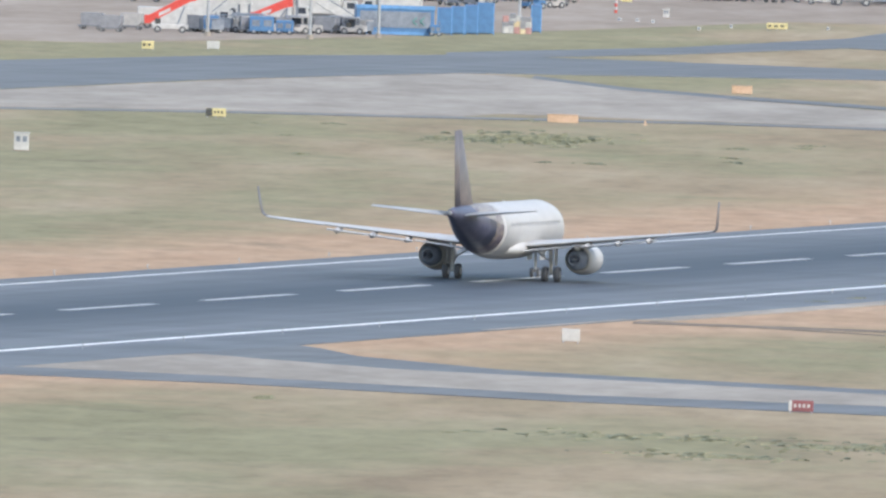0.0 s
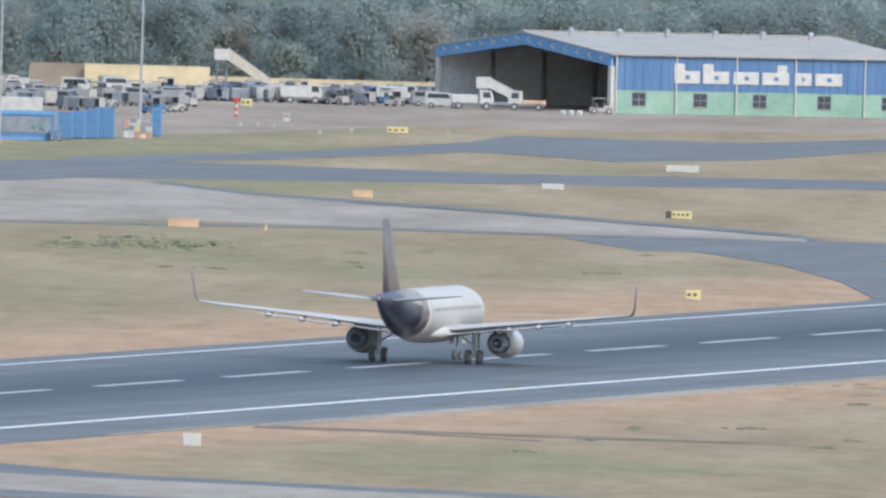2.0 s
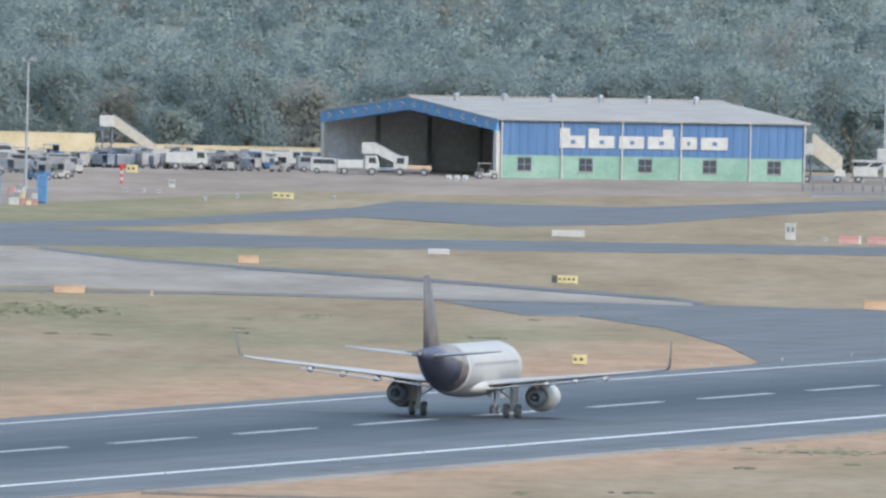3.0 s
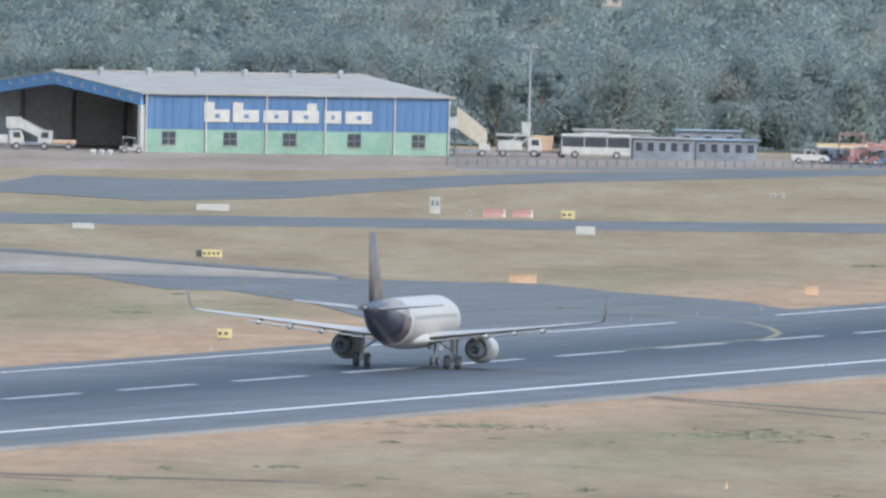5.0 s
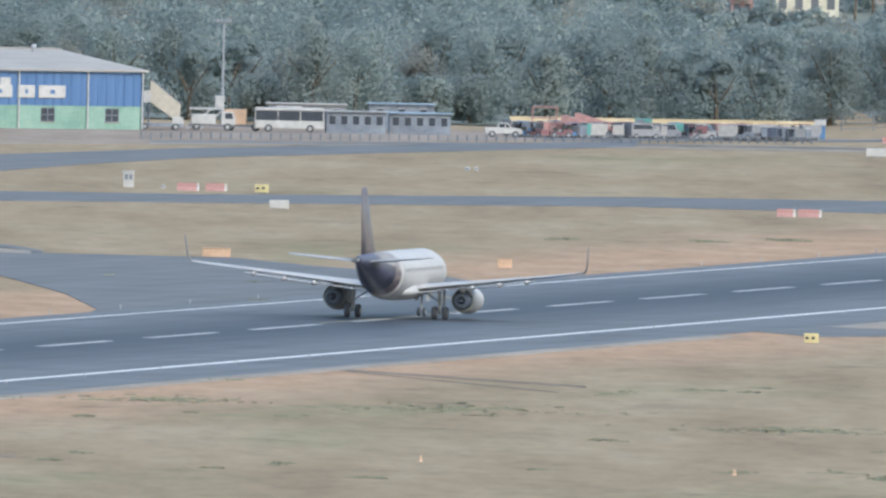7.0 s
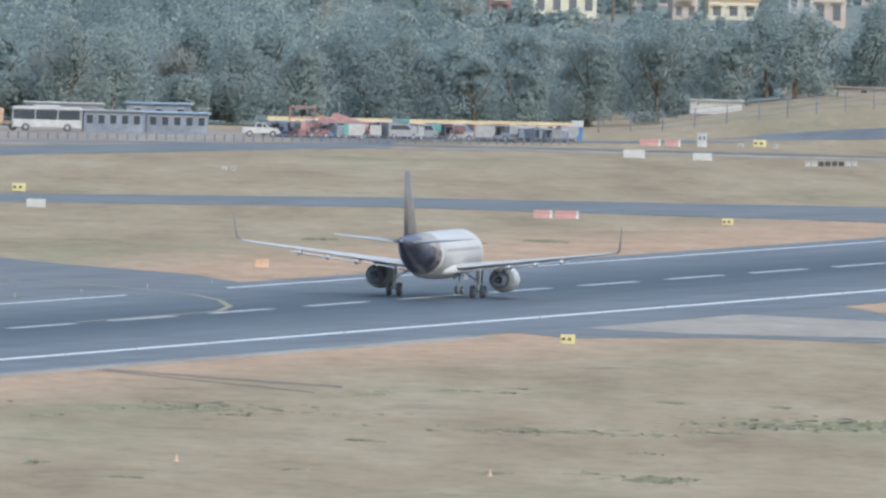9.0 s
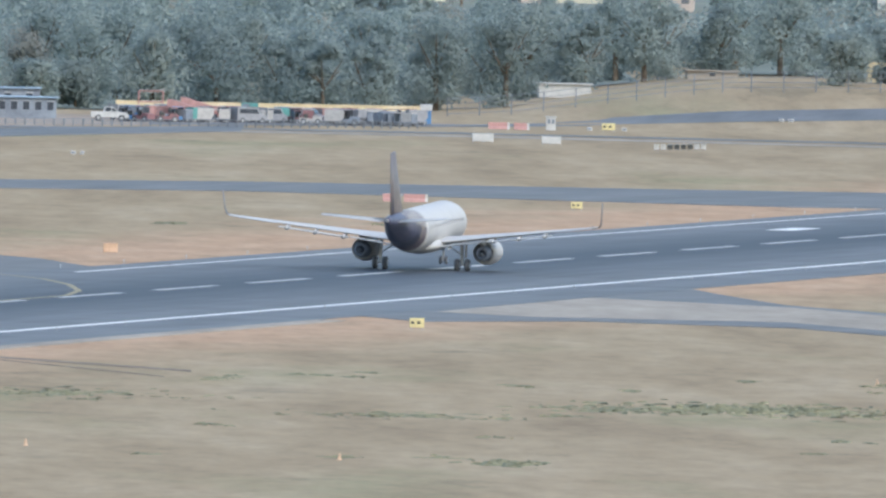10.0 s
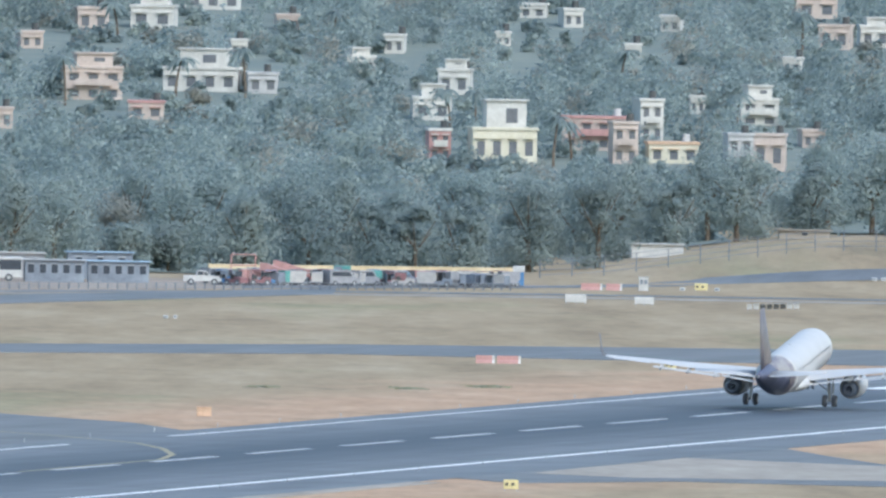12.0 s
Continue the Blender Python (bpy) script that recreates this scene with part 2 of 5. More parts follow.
GREEN_WALL = speckled("green_wall", [(0.2, 0.33, 0.26), (0.245, 0.385, 0.305), (0.3, 0.43, 0.35)], 3, 0.8)
ROOF_SHEET = speckled("roof_sheet", [(0.36, 0.33, 0.28), (0.42, 0.385, 0.33), (0.48, 0.44, 0.375)], 5, 0.55, stretch=(1, 0.2, 1))
# very pale, so the colour lifts the dark hangar inside as haze does
BRIGHTENED_INSIDE = plain("hangar_inside_brightened", (0.7, 0.74, 0.8), 0.8)
# sign yellow, orange and salmon are muted to carry the haze
YELLOW_SIGN = plain("yellow_sign", (0.64, 0.55, 0.27), 0.5)
BLACK_SIGN = plain("black_sign", (0.07, 0.07, 0.065), 0.5)
RED_SIGN = plain("red_sign", (0.24, 0.085, 0.09), 0.5)
ORANGE = speckled("orange_paint", [(0.5, 0.34, 0.22), (0.58, 0.4, 0.26), (0.64, 0.45, 0.31)], 1.5, 0.6)
RED = plain("red_paint", (0.6, 0.07, 0.05), 0.5)
SALMON = plain("pale_red", (0.46, 0.26, 0.23), 0.6)
FADED_BLUE = plain("faded_blue", (0.32, 0.43, 0.54), 0.6)
BLUE = plain("blue_paint", (0.09, 0.2, 0.37), 0.45)
CREAM_PAINT = plain("cream_paint", (0.5, 0.45, 0.36), 0.6)
CREAM = speckled("cream_wall", [(0.56, 0.46, 0.27), (0.64, 0.53, 0.33), (0.7, 0.59, 0.39)], 4, 0.8)
GREY_SHEET = speckled("grey_sheet", [(0.16, 0.18, 0.21), (0.22, 0.245, 0.28), (0.28, 0.31, 0.34)], 2, 0.7)
BARK = speckled("bark", [(0.1, 0.075, 0.05), (0.17, 0.13, 0.09), (0.22, 0.18, 0.13)], 0.5, 0.9)


# ---- helpers for meshes ----
def mesh_of(bm, name, mats, smooth=False):
    me = bpy.data.meshes.new(name)
    bmesh.ops.recalc_face_normals(bm, faces=bm.faces)
    bm.to_mesh(me)
    bm.free()
    for m in (mats if isinstance(mats, (list, tuple)) else [mats]):
        me.materials.append(m)
    if smooth:
        for f in me.polygons:
            f.use_smooth = True
    return me


def part(name, bm, mat, parent=None, label="", smooth=False):
    ob = new(name, mesh_of(bm, name, mat, smooth))
    ob.parent = parent
    if label:
        tagged(ob, label)
    return ob


def thing(name, label, category, m=None, group="", kind=""):
    ob = new(name)
    ob.empty_display_size = 0.3
    if m is not None:
        ob.matrix_basis = m
    return tagged(ob, label, category, group, kind)


def add_box(bm, x0, y0, z0, x1, y1, z1, bevel=0.0):
    vs = [bm.verts.new((x, y, z)) for z in (z0, z1) for y in (y0, y1) for x in (x0, x1)]
    fs = [bm.faces.new([vs[i] for i in q]) for q in ((0, 2, 3, 1), (4, 5, 7, 6), (0, 1, 5, 4), (2, 6, 7, 3), (0, 4, 6, 2), (1, 3, 7, 5))]
    if bevel:
        bmesh.ops.bevel(bm, geom=list({e for f in fs for e in f.edges}), offset=bevel, segments=1, affect="EDGES", clamp_overlap=True)
    return bm


def box(x0, y0, z0, x1, y1, z1, bevel=0.0):
    return add_box(bmesh.new(), x0, y0, z0, x1, y1, z1, bevel)


def add_rod(bm, a, b, r0, r1=None, seg=8):
    a, b = Vector(a), Vector(b)
    r1 = r0 if r1 is None else r1
    q = (b - a).to_track_quat("Z", "Y")
    rings = []
    for c, r in ((a, r0), (b, r1)):
        rings.append([bm.verts.new(c + q @ Vector((r * math.cos(k), r * math.sin(k), 0))) for k in (2 * math.pi * i / seg for i in range(seg))])
    for i in range(seg):
        bm.faces.new((rings[0][i], rings[0][(i + 1) % seg], rings[1][(i + 1) % seg], rings[1][i]))
    bm.faces.new(rings[0][::-1])
    bm.faces.new(rings[1])
    return bm


def rod(a, b, r0, r1=None, seg=8):
    return add_rod(bmesh.new(), a, b, r0, r1, seg)


def loft(rings, caps=True, bm=None):
    """Joins closed rings of points, all with the same count."""
    bm = bm or bmesh.new()
    vs = [[bm.verts.new(p) for p in ring] for ring in rings]
    n = len(vs[0])
    for a, b in zip(vs, vs[1:]):
        for i in range(n):
            bm.faces.new((a[i], a[(i + 1) % n], b[(i + 1) % n], b[i]))
    if caps:
        bm.faces.new(vs[0][::-1])
        bm.faces.new(vs[-1])
    return bm


def oval(y, cx, cz, rx, rz, n=32):
    return [(cx + rx * math.cos(k), y, cz + rz * math.sin(k)) for k in (2 * math.pi * i / n for i in range(n))]


def slab(name, outline, top, mat, label, category="taxiway", depth=0.3):
    """A flat piece of pavement with the outline given, its top that high."""
    bm = bmesh.new()
    f = bm.faces.new([bm.verts.new((x, y, top)) for x, y in outline])
    ext = bmesh.ops.extrude_face_region(bm, geom=[f])
    for v in ext["geom"]:
        if isinstance(v, bmesh.types.BMVert):
            v.co.z -= depth
    bmesh.ops.triangulate(bm, faces=bm.faces)
    return tagged(part(name, bm, mat), label, category, kind="structure")


# ---- ground ----
def build_ground():
    xs = sorted({*range(-1500, -300, 150), *range(-300, 301, 12), *range(450, 1501, 150)})
    ys = sorted({*range(-600, 2200, 200), *range(2200, 4200, 100), *range(4200, 5050, 12), *range(5100, 9001, 300)})
    verts = [(x, y, terrain(x, y)) for y in ys for x in xs]
    n = len(xs)
    faces = [(j * n + i, j * n + i + 1, (j + 1) * n + i + 1, (j + 1) * n + i) for j in range(len(ys) - 1) for i in range(n - 1)]
    me = bpy.data.meshes.new("ground")
    me.from_pydata(verts, [], faces)
    me.materials.append(GRASS)
    for f in me.polygons:
        f.use_smooth = True
    return tagged(new("ground", me), "dry straw-coloured airfield grass with greener patches and bare soil", "ground", kind="structure")


build_ground()


def strip(name, a0, a1, c0, c1, top, mat, label, category, depth=0.1):
    """A straight strip in the runway's own line: from a0 to a1 along it, from c0 to c1 across it."""
    return slab(name, [on_runway(a, c)[:2] for a, c in ((a0, c0), (a1, c0), (a1, c1), (a0, c1))], top, mat, label, category, depth)


strip("runway", -1500, 1500, -25.6, 34.4, 0.06, RUNWAY, "dark worn asphalt runway with a rubber-blackened middle", "runway", 0.3)
strip("shoulder_edge", -424, 52, 34.4, 37.0, 0.062, CONCRETE, "pale concrete edging of the runway shoulder", "edging")
strip("shoulder_edge_west", -470, -424.2, 33.4, 34.2, 0.066, CONCRETE, "pale concrete edging of the runway shoulder", "edging")
for a0, a1, c0, c1, nm in ((-1500, 184, -21.5, -21.0, "edge_line_far"), (231, 1500, -21.5, -21.0, "edge_line_far_east"), (-1500, 1500, 23.7, 24.6, "edge_line_near")):
    strip(nm, a0, a1, c0, c1, 0.075, PAINT, "white painted edge line on the runway", "runway marking", 0.01)
DASH, PITCH, FIRST = 28.2, 44.0, -17.7
for k in range(-25, 26):
    a = FIRST + k * PITCH
    ob = strip("runway_dash", a, a + DASH, -0.45, 0.45, 0.075, WORN_PAINT, "white centre line dash on the runway", "runway marking", 0.01)
    tagged(ob, group="centre line dashes")

slab("taxiway_far", [(-134, 3636), (-114, 3704), (-92, 3750), (-75, 3750), (-47, 3738), (-23, 3752), (0, 3758), (46, 3798), (104, 3818), (240, 3900), (240, 3790), (101, 3719), (45, 3738), (0, 3706), (-46, 3677), (-73, 3655), (-89, 3641), (-110, 3566), (-128, 3475), (-230, 3050), (-260, 3100)], 0.048, ASPHALT, "dark asphalt taxiway beyond the infield grass")
slab("taxiway_pale", [(-128, 3469), (-109, 3562), (-89, 3637), (-84, 3635), (-59, 3537), (-37, 3482), (-15, 3417), (-15, 3402), (-36, 3408), (-57, 3416), (-79, 3424), (-83, 3403), (-104, 3399), (-125, 3382), (-200, 3310), (-200, 3330)], 0.06, CONCRETE, "pale grey concrete taxiway curving towards the runway")
slab("taxiway_upper", [(-93, 3764), (-71, 3839), (-54, 3936), (-50, 3990), (-39, 3982), (-24, 3985), (1, 4073), (51, 4192), (50, 4148), (1, 4004), (-12, 3938), (-22, 3872), (-37, 3833), (-48, 3863), (-53, 3871), (-70, 3795), (-92, 3722)], 0.058, ASPHALT, "dark asphalt taxiway leading to the apron")
slab("taxiway_exit", [(-38, 3392), (-26, 3401), (-15, 3408), (4, 3403), (11, 3372), (22, 3340), (27, 3303), (30, 3200), (8, 3090), (-4, 3113), (-9, 3125), (-8, 3146), (-11, 3213), (-17, 3289), (-25, 3338), (-30, 3335)], 0.053, ASPHALT, "dark asphalt runway exit widening to the runway")
slab("taxiway_near", [(-90, 2451), (-74, 2526), (-70, 2511), (-67, 2493), (-56, 2467), (-30, 2445), (20, 2400), (20, 2330), (-29, 2380), (-51, 2391), (-73, 2410), (-89, 2416), (-110, 2410), (-110, 2470)], 0.045, ASPHALT, "dark asphalt shoulders of the near runway exit")
slab("taxiway_near_middle", [(-89, 2437), (-78, 2486), (-64, 2461), (-30, 2433), (20, 2390), (20, 2355), (-30, 2403), (-51, 2408), (-74, 2428)], 0.055, CONCRETE, "pale concrete middle of the near runway exit")
slab("taxiway_east", [(48, 3111), (76, 3280), (80, 3267), (83, 3236), (87, 3202), (150, 3000), (150, 2880), (85, 3103), (67, 3111), (53, 3093)], 0.045, ASPHALT, "dark asphalt shoulders of the east runway exit")
slab("taxiway_east_middle", [(55, 3136), (70, 3215), (87, 3192), (140, 3000), (140, 2930), (85, 3127), (63, 3124)], 0.055, CONCRETE, "pale concrete middle of the east runway exit")

strip("touchdown_bar", 543, 559, -13.3, -10.6, 0.075, PAINT, "thick white touchdown bar on the runway", "runway marking", 0.01)


def shoulder(name, pts, width, top, label):
    """A narrow dark shoulder along a taxiway, through the points given."""
    slab(name, [(x, y + width / 2) for x, y in pts] + [(x, y - width / 2) for x, y in reversed(pts)], top, ASPHALT, label)


shoulder("shoulder_upper", [(-81, 3630), (-71, 3580), (-60, 3550), (-48, 3525), (-31, 3476), (-17, 3436), (-14, 3414)], 16, 0.064, "dark asphalt shoulder along the pale taxiway")
shoulder("shoulder_lower", [(-160, 3345), (-124, 3376), (-104, 3391), (-81, 3398), (-60, 3408), (-36, 3404), (-14, 3398)], 9, 0.056, "dark asphalt shoulder along the pale taxiway")


def lead_line():
    """Yellow line that curves off the runway's middle into the exit."""
    pts = [on_runway(a, c) for a, c in ((60, -0.9), (124, -1.2), (147, -4.6), (173, -10.6), (195, -17.2), (206, -22.0), (222, -30.0), (240, -40.0))]
    bm = bmesh.new()
    prev = None
    for i, p in enumerate(pts):
        d = (pts[min(i + 1, len(pts) - 1)] - pts[max(i - 1, 0)]).normalized()
        s = Vector((d.y, -d.x, 0)) * 0.3
        row = [bm.verts.new((p.x - s.x, p.y - s.y, 0.078)), bm.verts.new((p.x + s.x, p.y + s.y, 0.078))]
        if prev:
            bm.faces.new((prev[0], row[0], row[1], prev[1]))
        prev = row
    tagged(part("lead_line", bm, YELLOW_LINE), "worn yellow lead-off line curving from the runway", "runway marking", kind="structure")


lead_line()
SOIL_DARK = speckled("dark_soil", [(0.16, 0.13, 0.1), (0.22, 0.18, 0.14), (0.3, 0.25, 0.19)], 5, 1.0, spec=0.1)
for i, (a, b, w) in enumerate((((-118, 35.8), (-157.6, 63.9), 7.0), ((-124, 38.0), (-180, 66.0), 3.0), ((-431.5, 35.8), (-431.8, 75), 7.0), ((-426, 35.8), (-446, 60.0), 2.5))):
    p, q = on_runway(*a), on_runway(*b)
    slab("drain", [(p.x, p.y - w / 2), (q.x, q.y - w / 2), (q.x, q.y + w / 2), (p.x, p.y + w / 2)], 0.02 + 0.004 * i, SOIL_DARK, "shallow dark drainage track in dry grass", "drain", 0.1)
SCRUB = speckled("scrub_leaves", [(0.19, 0.195, 0.13), (0.23, 0.228, 0.15), (0.28, 0.268, 0.18)], 2, 0.9, spec=0.2)
shrub_rng = random.Random(3)


def low_scrub(name, spots, label):
    """Low scrub and weeds: short blades and leaves in ragged clumps on the ground."""
    verts, faces = [], []
    for cx, cy, rx, ry, n, high in spots:
        for i in range(n * 2):
            w, k = shrub_rng.uniform(0, 2 * math.pi), abs(shrub_rng.gauss(0, 0.75))
            x, y = cx + rx * k * math.cos(w), cy + ry * k * math.sin(w)
            h = high * 0.45 * shrub_rng.uniform(0.15, 1.0)
            t = shrub_rng.uniform(0, math.pi)
            s = shrub_rng.uniform(0.25, 0.9)
            dx, dy = s * math.cos(t), s * math.sin(t)
            n0 = len(verts)
            verts += [(x - dx, y - dy, 0), (x + dx, y + dy, 0), (x + dx * 0.5 + 0.1, y + dy, h), (x - dx * 0.6, y - dy + 0.1, h * 0.8)]
            faces.append((n0, n0 + 1, n0 + 2, n0 + 3))
    me = bpy.data.meshes.new(name)
    me.from_pydata(verts, [], faces)
    me.materials.append(SCRUB)
    tagged(new(name, me), label, "scrub", kind="stuff")


TUFTS = [(shrub_rng.uniform(-40, 95), shrub_rng.uniform(2560, 2890), shrub_rng.uniform(0.3, 1.4), shrub_rng.uniform(1, 5), shrub_rng.randint(5, 14), 0.3) for _ in range(46)]
TUFTS += [(shrub_rng.uniform(-100, 90), shrub_rng.uniform(3180, 3400), shrub_rng.uniform(0.3, 1.2), shrub_rng.uniform(1, 5), shrub_rng.randint(6, 16), 0.3) for _ in range(40)]
TUFTS = [p for p in TUFTS if not (p[0] > 25 + (3180 - p[1]) * 0.1 and p[1] > 3000) and not (p[0] < -15 and p[1] > 2780 and p[1] < 3000)]
low_scrub("scrub", TUFTS + [(-73, 3300, 4.5, 18, 260, 0.6), (-79, 3292, 4, 12, 120, 0.4), (74, 2786, 9, 16, 420, 0.45), (63, 2776, 5, 8, 120, 0.35), (51, 2596, 1.6, 6, 130, 0.35), (-88, 2360, 0.4, 2, 40, 0.35), (-70, 2376, 0.2, 1, 16, 0.5), (20, 2790, 8, 14, 120, 0.25), (-2, 2800, 6, 10, 90, 0.25), (-30, 2300, 6, 10, 120, 0.3), (-44, 2310, 8, 8, 100, 0.3), (58, 3560, 1.5, 5, 50, 0.4), (50, 3545, 1.2, 4, 40, 0.3), (36, 3540, 1.0, 3, 40, 0.35), (-38, 2270, 5, 6, 90, 0.3), (45, 2740, 7, 9, 120, 0.25), (88, 2880, 2.5, 6, 90, 0.4)], "ragged low scrub and weeds in dry grass")


# ---- the airliner: origin on the ground between the main wheels, nose towards +y ----
def section(x, le, te, z, thick, n=12):
    """A wing section at x: a closed ring from the trailing edge over the top to the nose and back below."""
    pts = []
    for i in range(n):
        k = 2 * math.pi * i / n
        c = (1 + math.cos(k)) / 2
        h = thick * (0.5 * math.sin(k)) * (1.15 - 0.75 * c)
        pts.append((x, le + (te - le) * c, z + h))
    return pts


WINGS = []


def build_airliner():
    plane = thing("airliner", "white twin-engine airliner with dark purple tail, rolling on the runway", "airplane")
    body = [(17.7, 3.3, 0.05, 0.05), (17.45, 3.33, 0.5, 0.48), (16.7, 3.48, 1.08, 1.08), (15.4, 3.72, 1.6, 1.65), (13.8, 3.88, 1.9, 1.98), (12.2, 3.95, 1.975, 2.07)]
    body += [(y, 3.95, 1.975, 2.07) for y in (8, 4, 0, -3.5, -5.5)] + [(-7.6, 4.02, 1.93, 2.0), (-8.6, 4.09, 1.87, 1.93)]
    rear = [(-8.6, 4.09, 1.87, 1.93), (-10.5, 4.3, 1.68, 1.72), (-12.5, 4.55, 1.42, 1.46), (-14.5, 4.83, 1.12, 1.17), (-16.5, 5.1, 0.8, 0.86), (-18.4, 5.32, 0.48, 0.55), (-19.5, 5.42, 0.3, 0.34), (-19.87, 5.44, 0.22, 0.24)]
    part("fuselage", loft([oval(y, 0, z, rx, rz, 40) for y, z, rx, rz in body]), PLANE_WHITE, plane, "white painted fuselage", True)
    part("rear_fuselage", loft([oval(y, 0, z, rx, rz, 40) for y, z, rx, rz in rear[1:]]), AUBERGINE, plane, "dark purple rear fuselage", True)
    part("tail_band", loft([oval(y, 0, z, rx, rz, 40) for y, z, rx, rz in rear[:2]], False), AUBERGINE_GOLD, plane, "purple band with a gold ornament", True)
    part("auxiliary_exhaust", loft([oval(-19.86, 0, 5.44, 0.17, 0.18, 16), oval(-20.02, 0, 5.45, 0.15, 0.16, 16)]), METAL, plane)
    part("belly_fairing", loft([oval(y, 0, 2.45, rx, rz, 24) for y, rx, rz in ((6.5, 0.3, 0.1), (5, 1.7, 0.6), (2, 2.15, 0.85), (-2, 2.15, 0.85), (-4.2, 1.6, 0.6), (-5.6, 0.3, 0.12))]), PLANE_GREY, plane, "", True)
    win = box(-0.006, -0.12, -0.17, 0.006, 0.12, 0.17)
    me = mesh_of(win, "cabin_window", CABIN_GLASS)
    for side in (-1, 1):
        for i in range(32):
            w = new("cabin_window", me)
            w.parent = plane
            w.matrix_basis = Matrix.Translation((side * 1.957, 11.6 - 0.533 * i * 1.09, 4.35))
        for y, cz, rx, rz in ((13.2, 3.9, 1.94, 2.02), (-6.9, 4.0, 1.96, 2.035)):
            bm = bmesh.new()
            rows = []
            for i in range(7):
                k = radians(-16 + 52 * i / 6)
                rows.append([bm.verts.new((side * rx * math.cos(k), y + o, cz + rz * math.sin(k))) for o in (-0.42, 0.42)])
            for p, q in zip(rows, rows[1:]):
                bm.faces.new((p[0], p[1], q[1], q[0]))
            part("cabin_door", bm, PLANE_GREY, plane, "", True)
    # gold ornament over the upper sides of the tail
    for side in (-1, 1):
        bm = bmesh.new()
        rows = []
        for y, cz, rx, rz in rear[:4]:
            ring = [radians(8 + 78 * i / 8 - (y + 8.6) * 3.0 * (1 - i / 8)) for i in range(9)]
            rows.append([bm.verts.new((side * (rx + 0.012) * math.cos(k), y, cz + (rz + 0.012) * math.sin(k))) for k in ring])
        for p, q in zip(rows, rows[1:]):
            for i in range(8):
                bm.faces.new((p[i], p[i + 1], q[i + 1], q[i]))
        part("tail_ornament", bm, TAIL_GOLD, plane, "pale gold ornament on the purple tail", True)
    # fin and rudder
    def fin_ring(z, le, te, th):
        return [(p[2], p[1], z) for p in section(0, le, te, 0, th, 14)]
    part("fin", loft([fin_ring(5.2, -10.6, -16.1, 0.55), fin_ring(6.4, -12.2, -16.5, 0.5), fin_ring(11.76, -16.7, -17.9, 0.28)]), FIN_PAINT, plane, "brownish purple fin", True)
    part("rudder", loft([fin_ring(5.75, -16.15, -18.2, 0.3), fin_ring(11.7, -17.92, -19.05, 0.2)]), FIN_PAINT, plane, "", True)
    for side in (-1, 1):
        part("tailplane", loft([section(side * x, le, te, z, th) for x, le, te, z, th in ((0.5, -14.4, -17.6, 5.25, 0.42), (3.2, -16.0, -18.1, 5.5, 0.3), (6.22, -17.7, -18.9, 5.8, 0.16))]), PLANE_WHITE, plane, "", True)
        part("elevator", loft([section(side * x, le, te, z, th) for x, le, te, z, th in ((0.9, -17.66, -18.7, 5.27, 0.14), (6.1, -18.93, -19.4, 5.79, 0.08))]), PLANE_GREY, plane)
        stations = ((0.6, 6.0, -1.9, 2.6, 0.95), (1.95, 5.1, -1.5, 2.72, 0.85), (6.4, 2.3, -1.75, 3.2, 0.55), (11.5, -0.75, -3.35, 3.75, 0.34), (16.6, -3.75, -5.15, 4.3, 0.2), (17.05, -4.1, -5.35, 4.38, 0.17))
        wing = part("wing", loft([section(side * x, le, te, z, th, 16) for x, le, te, z, th in stations]), PLANE_GREY, plane, "light grey swept wing", True)
        WINGS.append((side, wing))
        # flaps, drooped
        for x0, x1, y0, y1, z0, z1 in ((2.1, 6.3, -1.35, -1.6, 2.62, 3.08), (6.5, 12.6, -1.65, -3.72, 3.1, 3.76)):
            bm = loft([section(side * x0, y0 + 0.25, y0 - 0.95, z0 - 0.3, 0.22, 10), section(side * x1, y1 + 0.25, y1 - 0.6, z1 - 0.22, 0.15, 10)])
            part("flap", bm, WHITE, wing, "white trailing flap")
        part("aileron", loft([section(side * 12.9, -3.6, -4.25, 3.88, 0.14, 10), section(side * 16.2, -4.9, -5.35, 4.25, 0.1, 10)]), PLANE_WHITE, wing)
        for x, y, z in ((6.9, -2.0, 2.9), (9.4, -2.9, 3.2), (11.9, -3.7, 3.5)):
            part("flap_fairing", loft([oval(y + 1.9, side * x, z + 0.12, 0.06, 0.06, 10), oval(y + 0.8, side * x, z, 0.18, 0.24, 10), oval(y - 0.3, side * x, z - 0.06, 0.16, 0.2, 10), oval(y - 1.1, side * x, z + 0.02, 0.03, 0.04, 10)]), PLANE_WHITE, wing, "", True)
        tip = [(17.05, -4.1, -5.35, 4.38, 0.17), (17.28, -4.45, -5.5, 4.55, 0.13), (17.4, -4.85, -5.75, 5.0, 0.1), (17.6, -5.6, -6.2, 6.7, 0.06)]
        rings = []
        for i, (x, le, te, z, th) in enumerate(tip):
            lean = (0, 0.5, 1.15, 1.35)[i]
            rings.append([(side * (x - (p[2]) * math.sin(lean)), p[1], z + p[2] * math.cos(lean)) for p in section(0, le, te, 0, th, 16)])
        part("sharklet", loft(rings), FIN_PAINT, wing, "dark upturned wing tip", True)
        # engine
        ex, ez, back = side * 5.6, 1.72, 1.6
